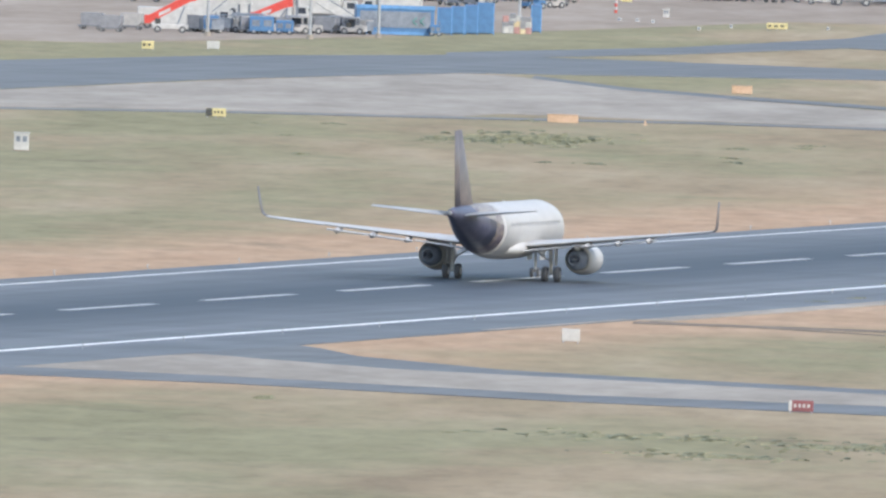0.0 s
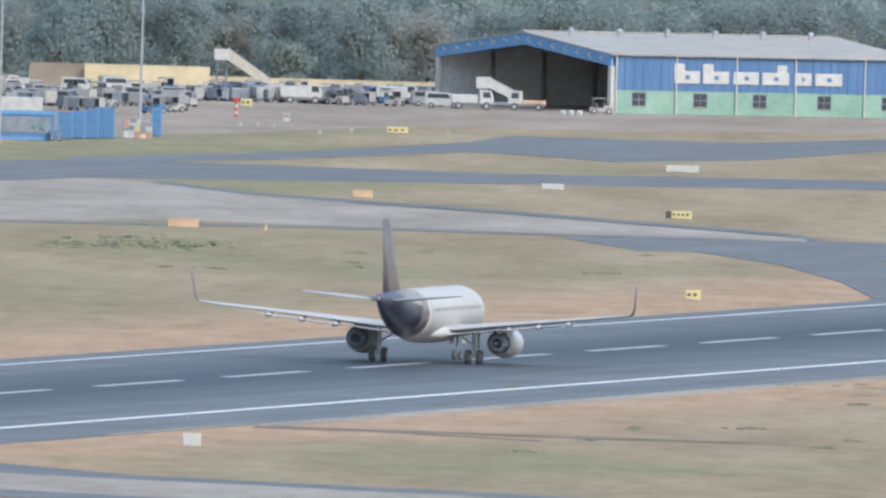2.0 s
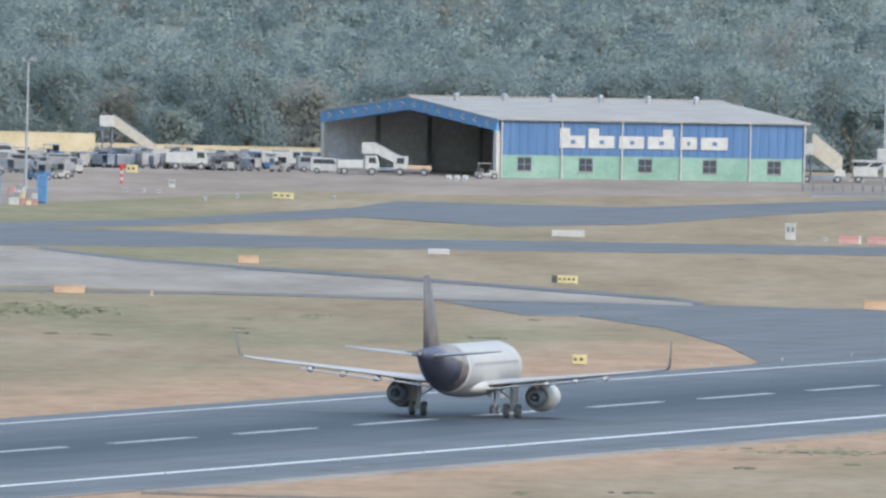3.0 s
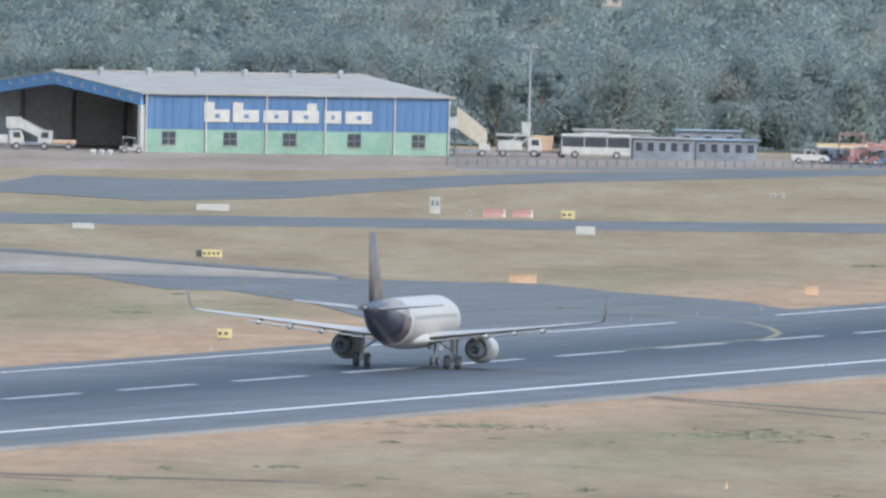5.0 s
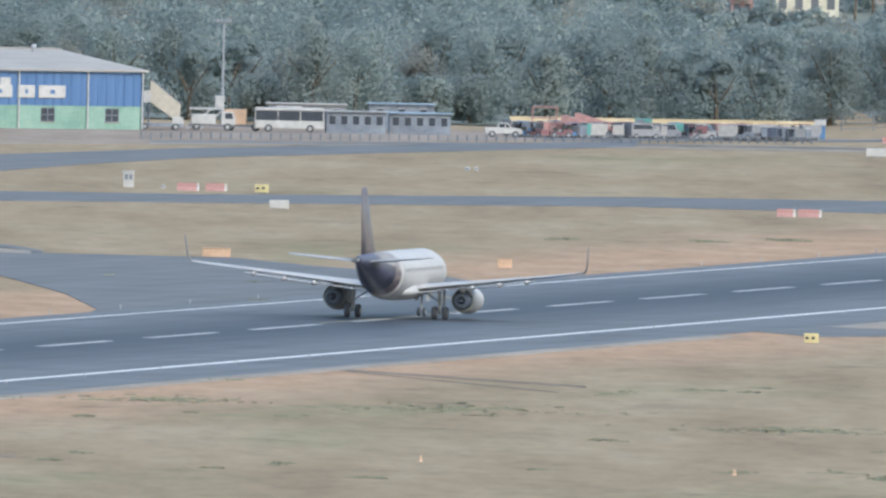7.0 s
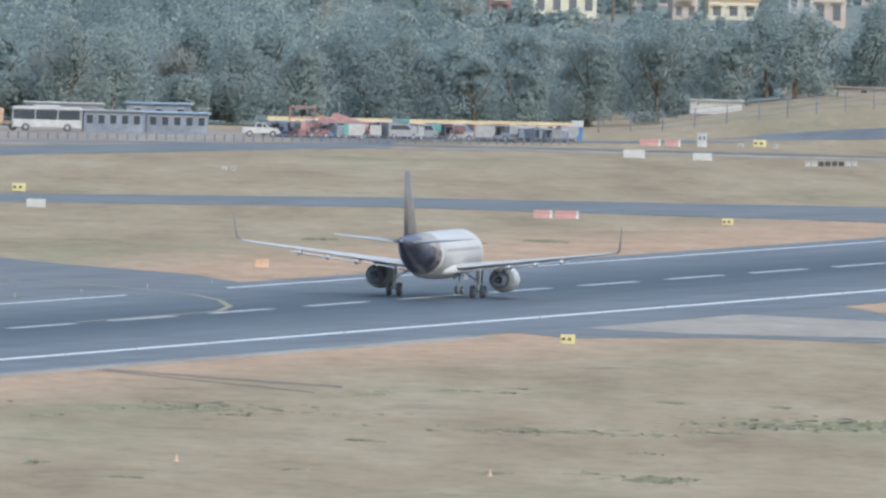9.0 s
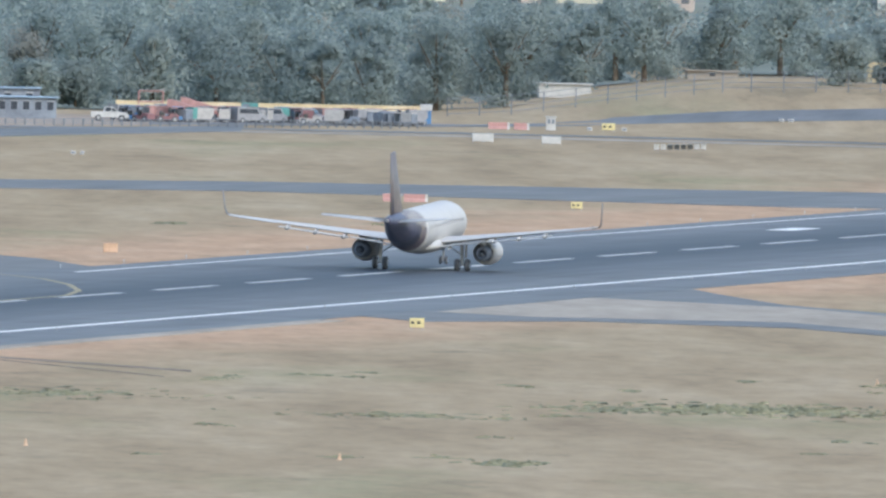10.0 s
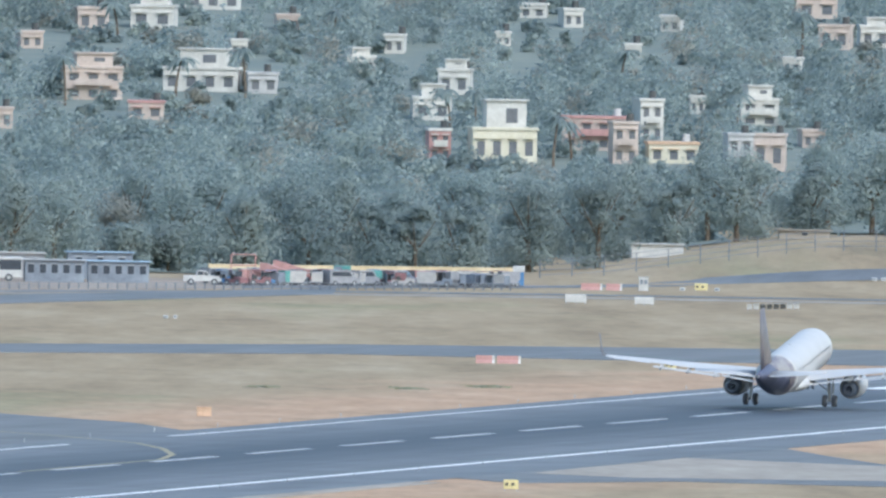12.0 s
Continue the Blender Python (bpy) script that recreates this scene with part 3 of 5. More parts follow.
        nac = part("nacelle", loft([oval(y - back, ex, ez + dz, r, r, 28) for y, r, dz in ((7.0, 0.9, 0), (7.05, 1.02, 0), (6.7, 1.13, 0), (5.6, 1.2, 0), (4.2, 1.18, 0), (3.0, 1.06, 0.02), (2.3, 0.93, 0.03), (2.32, 0.88, 0.03), (3.4, 0.86, 0.02))]), PLANE_WHITE, plane, "white engine cowling", True)
        part("intake_fan", loft([oval(6.5 - back, ex, ez, 0.88, 0.88, 24), oval(6.3 - back, ex, ez, 0.88, 0.88, 24)]), DARK_METAL, nac)
        part("core_cowl", loft([oval(y - back, ex, ez, r, r, 20) for y, r in ((3.5, 0.82), (2.2, 0.78), (1.35, 0.5), (1.4, 0.38), (1.9, 0.36))]), ENGINE_METAL, nac, "dark metal exhaust", True)
        part("bypass_duct", loft([oval(3.3 - back, ex, ez + 0.02, 0.84, 0.84, 24), oval(2.7 - back, ex, ez + 0.02, 0.86, 0.86, 24)]), ENGINE_METAL, nac, "blue-grey exhaust duct", True)
        part("exhaust_plug", loft([oval(1.9 - back, ex, ez, 0.27, 0.27, 16), oval(0.8 - back, ex, ez, 0.04, 0.04, 16)]), ENGINE_METAL, nac, "", True)
        part("pylon", loft([[(ex + w * sx, y, z) for sx, z in ((-1, z0), (1, z0), (1, z1), (-1, z1))] for y, w, z0, z1 in ((4.9, 0.08, 2.7, 2.95), (3.2, 0.2, 2.6, 3.35), (0.9, 0.2, 2.3, 3.2), (-0.8, 0.06, 2.7, 3.05))]), PLANE_GREY, plane)
        # main gear
        gx = side * 3.795
        leg = part("main_gear_leg", rod((gx, 0, 0.58), (gx - side * 0.1, 0, 3.0), 0.14, 0.17, 12), WHITE, plane, "pale metal landing gear leg")
        part("axle", rod((gx - 0.62, 0, 0.585), (gx + 0.62, 0, 0.585), 0.09, seg=10), METAL, leg)
        part("side_stay", rod((gx, 0, 1.5), (gx - side * 1.5, 0.15, 2.5), 0.07, seg=8), METAL, leg)
        part("gear_door", box(gx + side * 0.3, -0.55, 1.25, gx + side * 0.35, 0.55, 2.85, 0.02), PLANE_WHITE, leg)
        for dx in (-0.465, 0.465):
            wheel(gx + dx, 0, 0.585, 0.42, plane)
    part("nose_gear_leg", rod((0, 12.64, 0.38), (0, 12.75, 2.3), 0.09, 0.11, 10), WHITE, plane)
    for dx in (-0.25, 0.25):
        wheel(dx, 12.64, 0.38, 0.22, plane)
    for side in (-1, 1):
        part("nose_gear_door", box(side * 0.48, 11.9, 1.35, side * 0.51, 13.9, 2.05, 0.01), PLANE_WHITE, plane)
    # cockpit panes
    for side in (-1, 1):
        part("cockpit_window", loft([oval(16.15, side * 0.62, 4.3, 0.5, 0.18, 10), oval(15.2, side * 0.95, 4.78, 0.5, 0.2, 10)]), GLASS_DARK, plane)
    part("anti_collision_light", loft([oval(0.2, 0, 6.03, 0.1, 0.08, 8), oval(-0.2, 0, 6.03, 0.1, 0.08, 8)]), WHITE, plane)
    return plane


def wheel(x, y, r, w, plane):
    def ring(px, rr):
        return [(px, y + rr * math.cos(k), r + rr * math.sin(k)) for k in (2 * math.pi * i / 20 for i in range(20))]
    h = w / 2
    tyre = part("wheel", loft([ring(x - h, r * 0.55), ring(x - h, r * 0.88), ring(x - h * 0.6, r), ring(x + h * 0.6, r), ring(x + h, r * 0.88), ring(x + h, r * 0.55)]), TYRE, plane, "black rubber tyre", True)
    part("hub", loft([ring(x - h - 0.015, r * 0.5), ring(x + h + 0.015, r * 0.5)]), METAL, tyre)


airliner = build_airliner()
airliner.scale = (1.0, 1.0, 0.975)


# ---- apron, fences and walls ----
slab("apron", [(-190, 3740), (-128, 3760), (-104, 3850), (-84, 3935), (-62, 4040), (-40, 4048), (0, 4098), (50, 4196), (76, 4222), (76, 4246), (-30, 4255), (-62, 4262), (-190, 4270)], 0.03, APRON, "grey-beige concrete apron before the hangar", "apron")


def at(x, y, turn=0.0, z=None):
    return pose(x, y, terrain(x, y) if z is None else z, 0, 0, turn)


def wall_run(name, x0, y0, x1, y1, high, thick, mat, label):
    """A free-standing wall with a coping and pilasters."""
    w = thing(name, label, "wall", kind="structure")
    a, b = Vector((x0, y0, 0)), Vector((x1, y1, 0))
    d = b - a
    w.matrix_basis = Matrix.Translation(a) @ Matrix.Rotation(math.atan2(d.y, d.x), 4, "Z")
    n = d.length
    part("wall", box(0, 0, -0.3, n, thick, high), mat, w)
    part("coping", box(-0.05, -0.06, high, n + 0.05, thick + 0.06, high + 0.1, 0.02), mat, w)
    for i in range(int(n // 4) + 1):
        part("pilaster", box(i * 4, -0.08, -0.3, i * 4 + 0.3, -0.002, high - 0.02), mat, w)
    return w


wall_run("wall_west_high", -103.5, 4262, -88.9, 4262, 2.75, 0.3, CREAM, "tall cream-yellow boundary wall behind parked ground vehicles")
wall_run("wall_west_grey", -110, 4263, -103.6, 4263, 2.75, 0.3, APRON, "grey unpainted stretch of boundary wall")
wall_run("wall_west_low", -88.8, 4252, -61.5, 4252, 1.8, 0.3, CREAM, "low cream-yellow boundary wall behind parked carts")
wall_run("wall_east", 36.6, 4237.3, 72.6, 4246, 1.85, 0.3, CREAM, "cream-yellow boundary wall behind stored equipment")
wall_run("wall_bank", 127, 4352, 150, 4352, 6.9, 0.3, CREAM, "cream-yellow wall on the grassy bank")


def fence(name, pts, gap, high, rails, label, radius=0.05, kind_name="fence"):
    """Posts and rails along a line of points on the ground."""
    f = thing(name, label, kind_name, kind="structure")
    posts = []
    for (x0, y0), (x1, y1) in zip(pts, pts[1:]):
        n = max(1, round(math.hypot(x1 - x0, y1 - y0) / gap)) if gap > 0 else 1
        for i in range(n):
            k = i / n
            posts.append((x0 + (x1 - x0) * k, y0 + (y1 - y0) * k))
    posts.append(pts[-1])
    me = mesh_of(rod((0, 0, -0.1), (0, 0, high), radius, radius, 6), "post", FENCE_STEEL)
    for x, y in posts:
        p = new("post", me)
        p.parent = f
        p.matrix_basis = Matrix.Translation((x, y, terrain(x, y)))
    for r in rails:
        bm = bmesh.new()
        for (x0, y0), (x1, y1) in zip(posts, posts[1:]):
            add_rod(bm, (x0, y0 - radius, terrain(x0, y0) + r), (x1, y1 - radius, terrain(x1, y1) + r), 0.035, seg=5)
        part("rail", bm, FENCE_STEEL, f)
    return f


fence("fence_apron", [(-6, 4128), (20, 4150), (50, 4178), (71, 4200)], 1.5, 0.85, (0.3, 0.55, 0.8), "low grey metal fence along the apron road", 0.09)
fence("fence_bank", [(76, 4292), (95, 4300), (112, 4305), (135, 4310)], 3.8, 2.4, (0.5, 1.1, 1.7, 2.3), "wire fence with pale posts on the grassy bank", 0.07)


def ribbon(name, pts, width, mat, label, lift=0.04):
    bm = bmesh.new()
    prev = None
    for (x0, y0), (x1, y1) in zip(pts, pts[1:]):
        for i in range(24):
            x, y = x0 + (x1 - x0) * i / 24, y0 + (y1 - y0) * i / 24
            row = [bm.verts.new((x, y + o, terrain(x, y + o) + lift)) for o in (-width / 2, 0, width / 2)]
            if prev:
                for j in (0, 1):
                    bm.faces.new((prev[j], row[j], row[j + 1], prev[j + 1]))
            prev = row
    return tagged(part(name, bm, mat), label, "road", kind="structure")


ribbon("road_bank", [(40, 4190), (70, 4222), (95, 4262), (140, 4282)], 16, ASPHALT, "narrow dark service road rising along the bank")
ribbon("road_service", [(-5, 4112), (50, 4166), (75, 4172), (160, 4168)], 12, ASPHALT, "narrow dark service road before the fence")
ribbon("road_service_pale", [(-5, 4098), (50, 4146), (75, 4150), (160, 4140)], 14, CONCRETE, "pale strip of concrete beside the service road")


# ---- hangar: gable open towards the left, long side to the right ----
def build_hangar():
    turn = 31.0
    long, wide, eave, ridge = 41.0, 40.0, 6.75, 8.75
    h = thing("hangar", "blue and green sheet-metal hangar with an open front and grey roof", "hangar")
    h.matrix_basis = pose(-41.0, 4178, 0, 0, 0, turn)
    t = 0.25
    low = 2.7
    # long side on the x axis, facing -y; the open front on the y axis, facing -x
    holes = [(f * long - 0.95, f * long + 0.95) for f in (0.085, 0.284, 0.477, 0.687, 0.897)]
    xs = [0.3] + [v for p in holes for v in p] + [long - 0.3]
    for i in range(0, len(xs), 2):
        part("lower_wall", box(xs[i], 0, -0.2, xs[i + 1], t, low), GREEN_WALL, h, "pale green lower wall")
    for a, b in holes:
        part("lower_wall", box(a, 0, -0.2, b, t, 0.85), GREEN_WALL, h, "pale green lower wall")
        part("lower_wall", box(a, 0, 2.45, b, t, low), GREEN_WALL, h, "pale green lower wall")
    for a, b in holes:
        w = part("window", box(a, 0.1, 0.85, b, 0.14, 2.45), GLASS_DARK, h, "dark barred window")
        fr = bmesh.new()
        for q in (a, (a + b) / 2 - 0.04, b - 0.08):
            add_box(fr, q, 0.02, 0.85, q + 0.08, 0.09, 2.45)
        for z in (0.85, 1.6, 2.37):
            add_box(fr, a, 0.03, z, b, 0.085, z + 0.08)
        part("window_frame", fr, GREY_SHEET, w)
        part("sill", box(a - 0.1, -0.1, 0.77, b + 0.1, -0.003, 0.845), CONCRETE, w)
    ribs = bmesh.new()
    n = 136
    for i in range(n):
        a, b = 0.3 + (long - 0.6) * i / n, 0.3 + (long - 0.6) * (i + 1) / n
        add_box(ribs, a, -0.03 if i % 4 else -0.08, low, b, t, eave)
    part("upper_cladding", ribs, BLUE_SHEET, h, "ribbed blue sheet cladding")
    for f in (0.0, 0.195, 0.39, 0.582, 0.807, 0.985):
        part("downpipe", rod((0.12 + f * long + 0.2, -0.17, 0), (0.12 + f * long + 0.2, -0.17, eave), 0.11, seg=8), WHITE, h, "white rainwater pipe")
    # sign: plain white shapes, two heights
    x, z0, z1, z2 = 8.0, 3.55, 5.0, 5.85
    for wd, tall, gap in ((3.4, "l", 0.4), (3.5, "l", 0.6), (3.35, "", 0.45), (3.6, "r", 0.7), (2.3, "", 0.5), (3.6, "", 0.3)):
        bm = box(x, -0.2, z0, x + wd, -0.09, z1, 0.12)
        if tall == "l":
            add_box(bm, x, -0.2, z1 - 0.05, x + wd * 0.4, -0.09, z2)
        if tall == "r":
            add_box(bm, x + wd * 0.55, -0.2, z1 - 0.05, x + wd * 0.92, -0.09, z2)
        shape = part("sign_shape", bm, WHITE, h, "plain white sign shape")
        part("inset", box(x + wd * 0.43, -0.22, z0 + 0.5, x + wd * 0.6, -0.201, z1 - 0.5), BLUE_SHEET, shape)
        x += wd + gap
    # far gable, back wall
    def gable(x0, x1, mat, nm):
        bm = bmesh.new()
        prof = [(0, 0), (wide, 0), (wide, eave), (wide / 2, ridge), (0, eave)]
        a = [bm.verts.new((x0, y, z)) for y, z in prof]
        b = [bm.verts.new((x1, y, z)) for y, z in prof]
        bm.faces.new(a)
        bm.faces.new(b[::-1])
        for i in range(5):
            bm.faces.new((a[i], b[i], b[(i + 1) % 5], a[(i + 1) % 5]))
        return part(nm, bm, mat, h)
    gable(long - 0.29, long - 0.04, BLUE_SHEET, "end_wall")
    part("back_wall", box(0.3, wide - t, 0, long - 0.3, wide, eave - 0.05), BRIGHTENED_INSIDE, h)
    # pale lining added before the end wall to brighten the inside
    part("brightening_lining", box(long - 0.6, 0.4, 0.1, long - 0.31, wide - 0.4, eave - 0.1), BRIGHTENED_INSIDE, h)
    part("inner_floor", box(0, 0.3, -0.2, long - 0.3, wide - 0.3, 0.06), APRON, h)
    # roof sheets with an overhang
    for s in (0, 1):
        y0, y1 = (-0.5, wide / 2) if s == 0 else (wide + 0.5, wide / 2)
        z0 = eave - 0.1
        m = 22
        roof = new("roof")
        roof.parent = h
        tagged(roof, "grey weathered roof sheets")
        for i in range(m):
            xa, xb = -0.5 + (long + 1.0) * i / m, -0.5 + (long + 1.0) * (i + 1) / m - 0.05
            bm = bmesh.new()
            v = [bm.verts.new(p) for p in ((xa, y0, z0), (xb, y0, z0), (xb, y1, ridge), (xa, y1, ridge), (xa, y0, z0 + 0.16), (xb, y0, z0 + 0.16), (xb, y1, ridge + 0.16), (xa, y1, ridge + 0.16))]
            for q in ((0, 1, 2, 3), (4, 5, 6, 7), (0, 1, 5, 4), (2, 3, 7, 6), (1, 2, 6, 5), (0, 3, 7, 4)):
                bm.faces.new([v[j] for j in q])
            part("roof_sheet", bm, ROOF_SHEET, roof)
    part("ridge_cap", box(-0.5, wide / 2 - 0.4, ridge + 0.13, long + 0.5, wide / 2 + 0.4, ridge + 0.28, 0.05), ROOF_SHEET, h)
    for i in range(6):
        vx = 4 + i * 6.4
        v = part("roof_vent", rod((vx, wide / 2 - 3.4, ridge - 0.3), (vx, wide / 2 - 3.4, ridge + 0.42), 0.3, seg=10), GALVANISED, h, "turbine roof vent")
        part("vent_cap", rod((vx, wide / 2 - 3.4, ridge + 0.42), (vx, wide / 2 - 3.4, ridge + 0.72), 0.42, 0.2, 10), GALVANISED, v)
    # open front: pale-blue fascia that follows the roof, corner columns
    def fascia(ya, za, yb, zb, nm):
        bm = bmesh.new()
        v = [bm.verts.new((x, y, z)) for x in (-0.35, 0.0) for y, z in ((ya, za - 1.35), (yb, zb - 1.35), (yb, zb + 0.05), (ya, za + 0.05))]
        for q in ((0, 1, 2, 3), (4, 5, 6, 7), (0, 1, 5, 4), (1, 2, 6, 5), (2, 3, 7, 6), (3, 0, 4, 7)):
            bm.faces.new([v[j] for j in q])
        fs = part(nm, bm, PALE_BLUE, h, "pale blue front fascia")
        for i in range(7):
            k = (i + 0.6) / 7.2
            y, z = ya + (yb - ya) * k, za + (zb - za) * k
            c = bmesh.new()
            sgn = 1 if yb > ya else -1
            add_rod(c, (-0.39, y, z - 0.35), (-0.39, y + sgn * 0.8, z - 0.62), 0.1, seg=4)
            add_rod(c, (-0.39, y + sgn * 0.8, z - 0.62), (-0.39, y, z - 0.95), 0.1, seg=4)
            part("chevron", c, WHITE, fs, "small pale chevron")
    fascia(0, eave, wide / 2, ridge, "fascia")
    fascia(wide, eave, wide / 2, ridge, "fascia")
    for y in (0.0, wide - 0.7):
        col = part("column", box(-0.3, y, -0.2, 0.3, y + 0.7, eave - 1.3, 0.03), WHITE, h, "white front column")
    for i in range(1, 6):
        fx = i * long / 6
        fr = bmesh.new()
        for y in (0.35, wide - 0.85):
            add_box(fr, fx, y, 0, fx + 0.35, y + 0.4, eave - 0.3)
        add_rod(fr, (fx, 0.5, eave - 0.4), (fx, wide / 2, ridge - 0.35), 0.16, seg=6)
        add_rod(fr, (fx, wide - 0.5, eave - 0.4), (fx, wide / 2, ridge - 0.35), 0.16, seg=6)
        part("portal_frame", fr, GREY_SHEET, h)
    return h


build_hangar()


# ---- airfield signs, huts, boxes ----
def sign(x, y, w, h, mat, label, bars=0, bar_mat=None, dark_end=0.0, end_mat=None, turn=0.0, group="", category="airfield sign"):
    s = thing("airfield_sign", label, category, at(x, y, turn), group)
    z0 = 0.14
    part("panel", box(-w / 2, -0.12, z0, w / 2, 0.12, z0 + h, 0.025), mat, s)
    n = max(2, int(w / 0.9) + 1)
    for i in range(n):
        lx = -w / 2 + 0.12 + (w - 0.24) * i / (n - 1)
        part("leg", rod((lx, 0, -0.05), (lx, 0, z0 + 0.01), 0.05, seg=6), GALVANISED, s)
    if dark_end:
        part("end_panel", box(-w / 2, -0.14, z0 + 0.02, -w / 2 + dark_end, -0.121, z0 + h - 0.02), end_mat or BLACK_SIGN, s, "panel of another colour")
    start = -w / 2 + dark_end + 0.12
    if bars:
        step = (w / 2 - 0.1 - start) / bars
        for i in range(bars):
            part("character_bar", box(start + i * step, -0.14, z0 + h * 0.36, start + i * step + step * 0.55, -0.121, z0 + h * 0.66), bar_mat or BLACK_SIGN, s)
    return s


Y_LABEL = "yellow airfield guidance sign on short legs in the grass"
W_LABEL = "plain white airfield marker board in the grass"
O_LABEL = "pale orange marker box in dry grass beside the taxiway"
for x, y, w, h, nb, de in ((-104.1, 3361, 1.85, 0.75, 3, 0.6), (-122.5, 3724, 1.27, 0.8, 2, 0), (-62.4, 3980, 2.3, 0.65, 3, 0), (-27.7, 3501, 2.5, 0.72, 4, 0.55), (-23.2, 3112, 1.25, 0.8, 2, 0), (-82.2, 4145, 1.3, 0.85, 2, 0), (7.1, 3773, 1.4, 0.8, 2, 0), (52.1, 3062, 1.23, 0.8, 2, 0), (78.3, 3674, 1.15, 0.65, 2, 0), (93.3, 4216, 1.5, 0.8, 2, 0)):
    sign(x, y, w, h, YELLOW_SIGN, Y_LABEL if not de else "yellow guidance sign with a black end panel in grass", nb, BLACK_SIGN, de, group="guidance signs")
for x, y, w, h in ((-116.2, 3736, 1.27, 0.8), (-53.7, 2549, 1.26, 0.88), (-29.6, 3772, 3.4, 0.68), (-41.5, 3646, 2.15, 0.55), (8.7, 3676, 1.95, 0.85), (76.8, 4107, 2.4, 0.92), (84.4, 4102, 2.15, 0.82)):
    sign(x, y, w, h, WHITE, W_LABEL, group="marker boards", category="marker board")
sign(-35.0, 2380, 1.62, 0.72, RED_SIGN, "red mandatory runway sign with a white end panel", 4, WHITE, 0.22, WHITE)
sign(3.0, 2400, 1.62, 0.72, RED_SIGN, "red mandatory runway sign with a white end panel", 4, WHITE, 0.22, WHITE)
for x, y, w, h in ((-72.8, 3391, 2.85, 0.78), (-59.3, 3575, 2.0, 0.8), (2.3, 3407, 2.65, 0.88), (29.0, 3381, 1.36, 0.86)):
    b = thing("marker_box", O_LABEL, "marker box", at(x, y), "orange marker boxes")
    part("body", box(-w / 2, -0.4, 0, w / 2, 0.4, h - 0.08, 0.04), ORANGE, b)
    part("lid", box(-w / 2 - 0.03, -0.44, h - 0.078, w / 2 + 0.03, 0.44, h, 0.02), ORANGE, b)
for x, y in ((16.7, 2617), (38.9, 2596), (-65.1, 3389), (85.6, 2886)):
    m = thing("marker_cone", "small orange marker in dry grass", "marker", at(x, y), "small markers")
    part("foot", box(-0.2, -0.2, 0, 0.2, 0.2, 0.06), ORANGE, m)
    part("cone", rod((0, 0, 0.06), (0, 0, 0.5), 0.15, 0.05, 10), ORANGE, m)
for x, y, w, s in ((-0.5, 3782, 2.3, 1), (2.4, 3783, 2.2, 1), (80.6, 4213, 2.45, 1), (83.2, 4213, 1.8, 1), (60.1, 3698, 1.9, 1), (62.5, 3698, 2.4, 1)):
    b = thing("barrier", "pale red water barrier with a white end", "barrier", at(x, y), "red and white barriers")
    prof = [(-0.25, 0), (0.25, 0), (0.2, 0.25), (0.08, 0.35), (0.08, 0.8), (-0.08, 0.8), (-0.08, 0.35), (-0.2, 0.25)]
    part("block", loft([[(q, yy, zz) for yy, zz in prof] for q in (-w / 2, w / 2 - 0.25)]), SALMON, b)
    part("white_end", loft([[(q, yy, zz) for yy, zz in prof] for q in (w / 2 - 0.245, w / 2)]), WHITE, b, "white end")


def hut(x, y, w, h):
    s = thing("equipment_hut", "small white equipment cabinet with dark openings", "hut", at(x, y), "equipment huts")
    part("base", box(-w / 2 - 0.1, -0.5, -0.05, w / 2 + 0.1, 0.5, 0.1), CONCRETE, s)
    part("body", box(-w / 2, -0.42, 0.1, w / 2, 0.42, h - 0.12, 0.03), WHITE, s)
    part("roof", box(-w / 2 - 0.08, -0.5, h - 0.118, w / 2 + 0.08, 0.5, h, 0.03), WHITE, s)
    for k in (-1, 1):
        part("vent", box(k * w * 0.22 - w * 0.14, -0.45, h * 0.5, k * w * 0.22 + w * 0.14, -0.421, h * 0.8), GREY_SHEET, s, "dark louvred opening")


for a in ((-115.2, 3176, 1.28, 1.65), (-6.7, 3790, 1.1, 1.8), (86.5, 4209, 1.1, 1.7), (-75.7, 4042, 0.7, 1.05)):
    hut(*a)

# chequered row of precision lights, small white lamp boxes
for i in range(8):
    u = thing("approach_light", "small black and white approach light unit", "light unit", at(95.6 + i * 0.79, 4075 + i * 1.7), "row of light units")
    part("case", box(-0.3, -0.25, 0.18, 0.3, 0.25, 0.72, 0.03), WHITE if i in (0, 1, 6, 7) else BLACK_SIGN, u)
    part("hood", box(-0.33, -0.4, 0.722, 0.33, 0.25, 0.78), WHITE, u)
    for lx in (-0.2, 0.2):
        part("leg", rod((lx, 0, -0.05), (lx, 0, 0.19), 0.03, seg=5), GALVANISED, u)
for x, y, w in ((29.6, 3952, 0.55), (30.6, 3953, 0.45), (-3.1, 3792, 0.4), (114.5, 4262, 0.6), (115.6, 4262, 0.6), (-46.3, 4150, 0.5), (-45.4, 4150, 0.5), (-44.5, 4150, 0.5), (91.2, 4219, 0.6), (95.2, 4219, 0.6), (-80.2, 4010, 0.4), (-78.2, 4008, 0.4), (-76.4, 4003, 0.4), (-70.6, 3962, 0.4), (-67.5, 3985, 0.35), (-57.0, 3990, 0.35)):
    b = thing("light_box", "small white lamp housing on the ground", "lamp housing", at(x, y), "small lamp housings")
    part("case", box(-w / 2, -0.2, 0, w / 2, 0.2, 0.4, 0.04), WHITE, b)
    part("lens", box(-w / 3, -0.23, 0.12, w / 3, -0.201, 0.3), GREY_SHEET, b)
# runway edge lights
SILVER_GLASS = plain("lamp_glass", (0.5, 0.5, 0.48), 0.2)
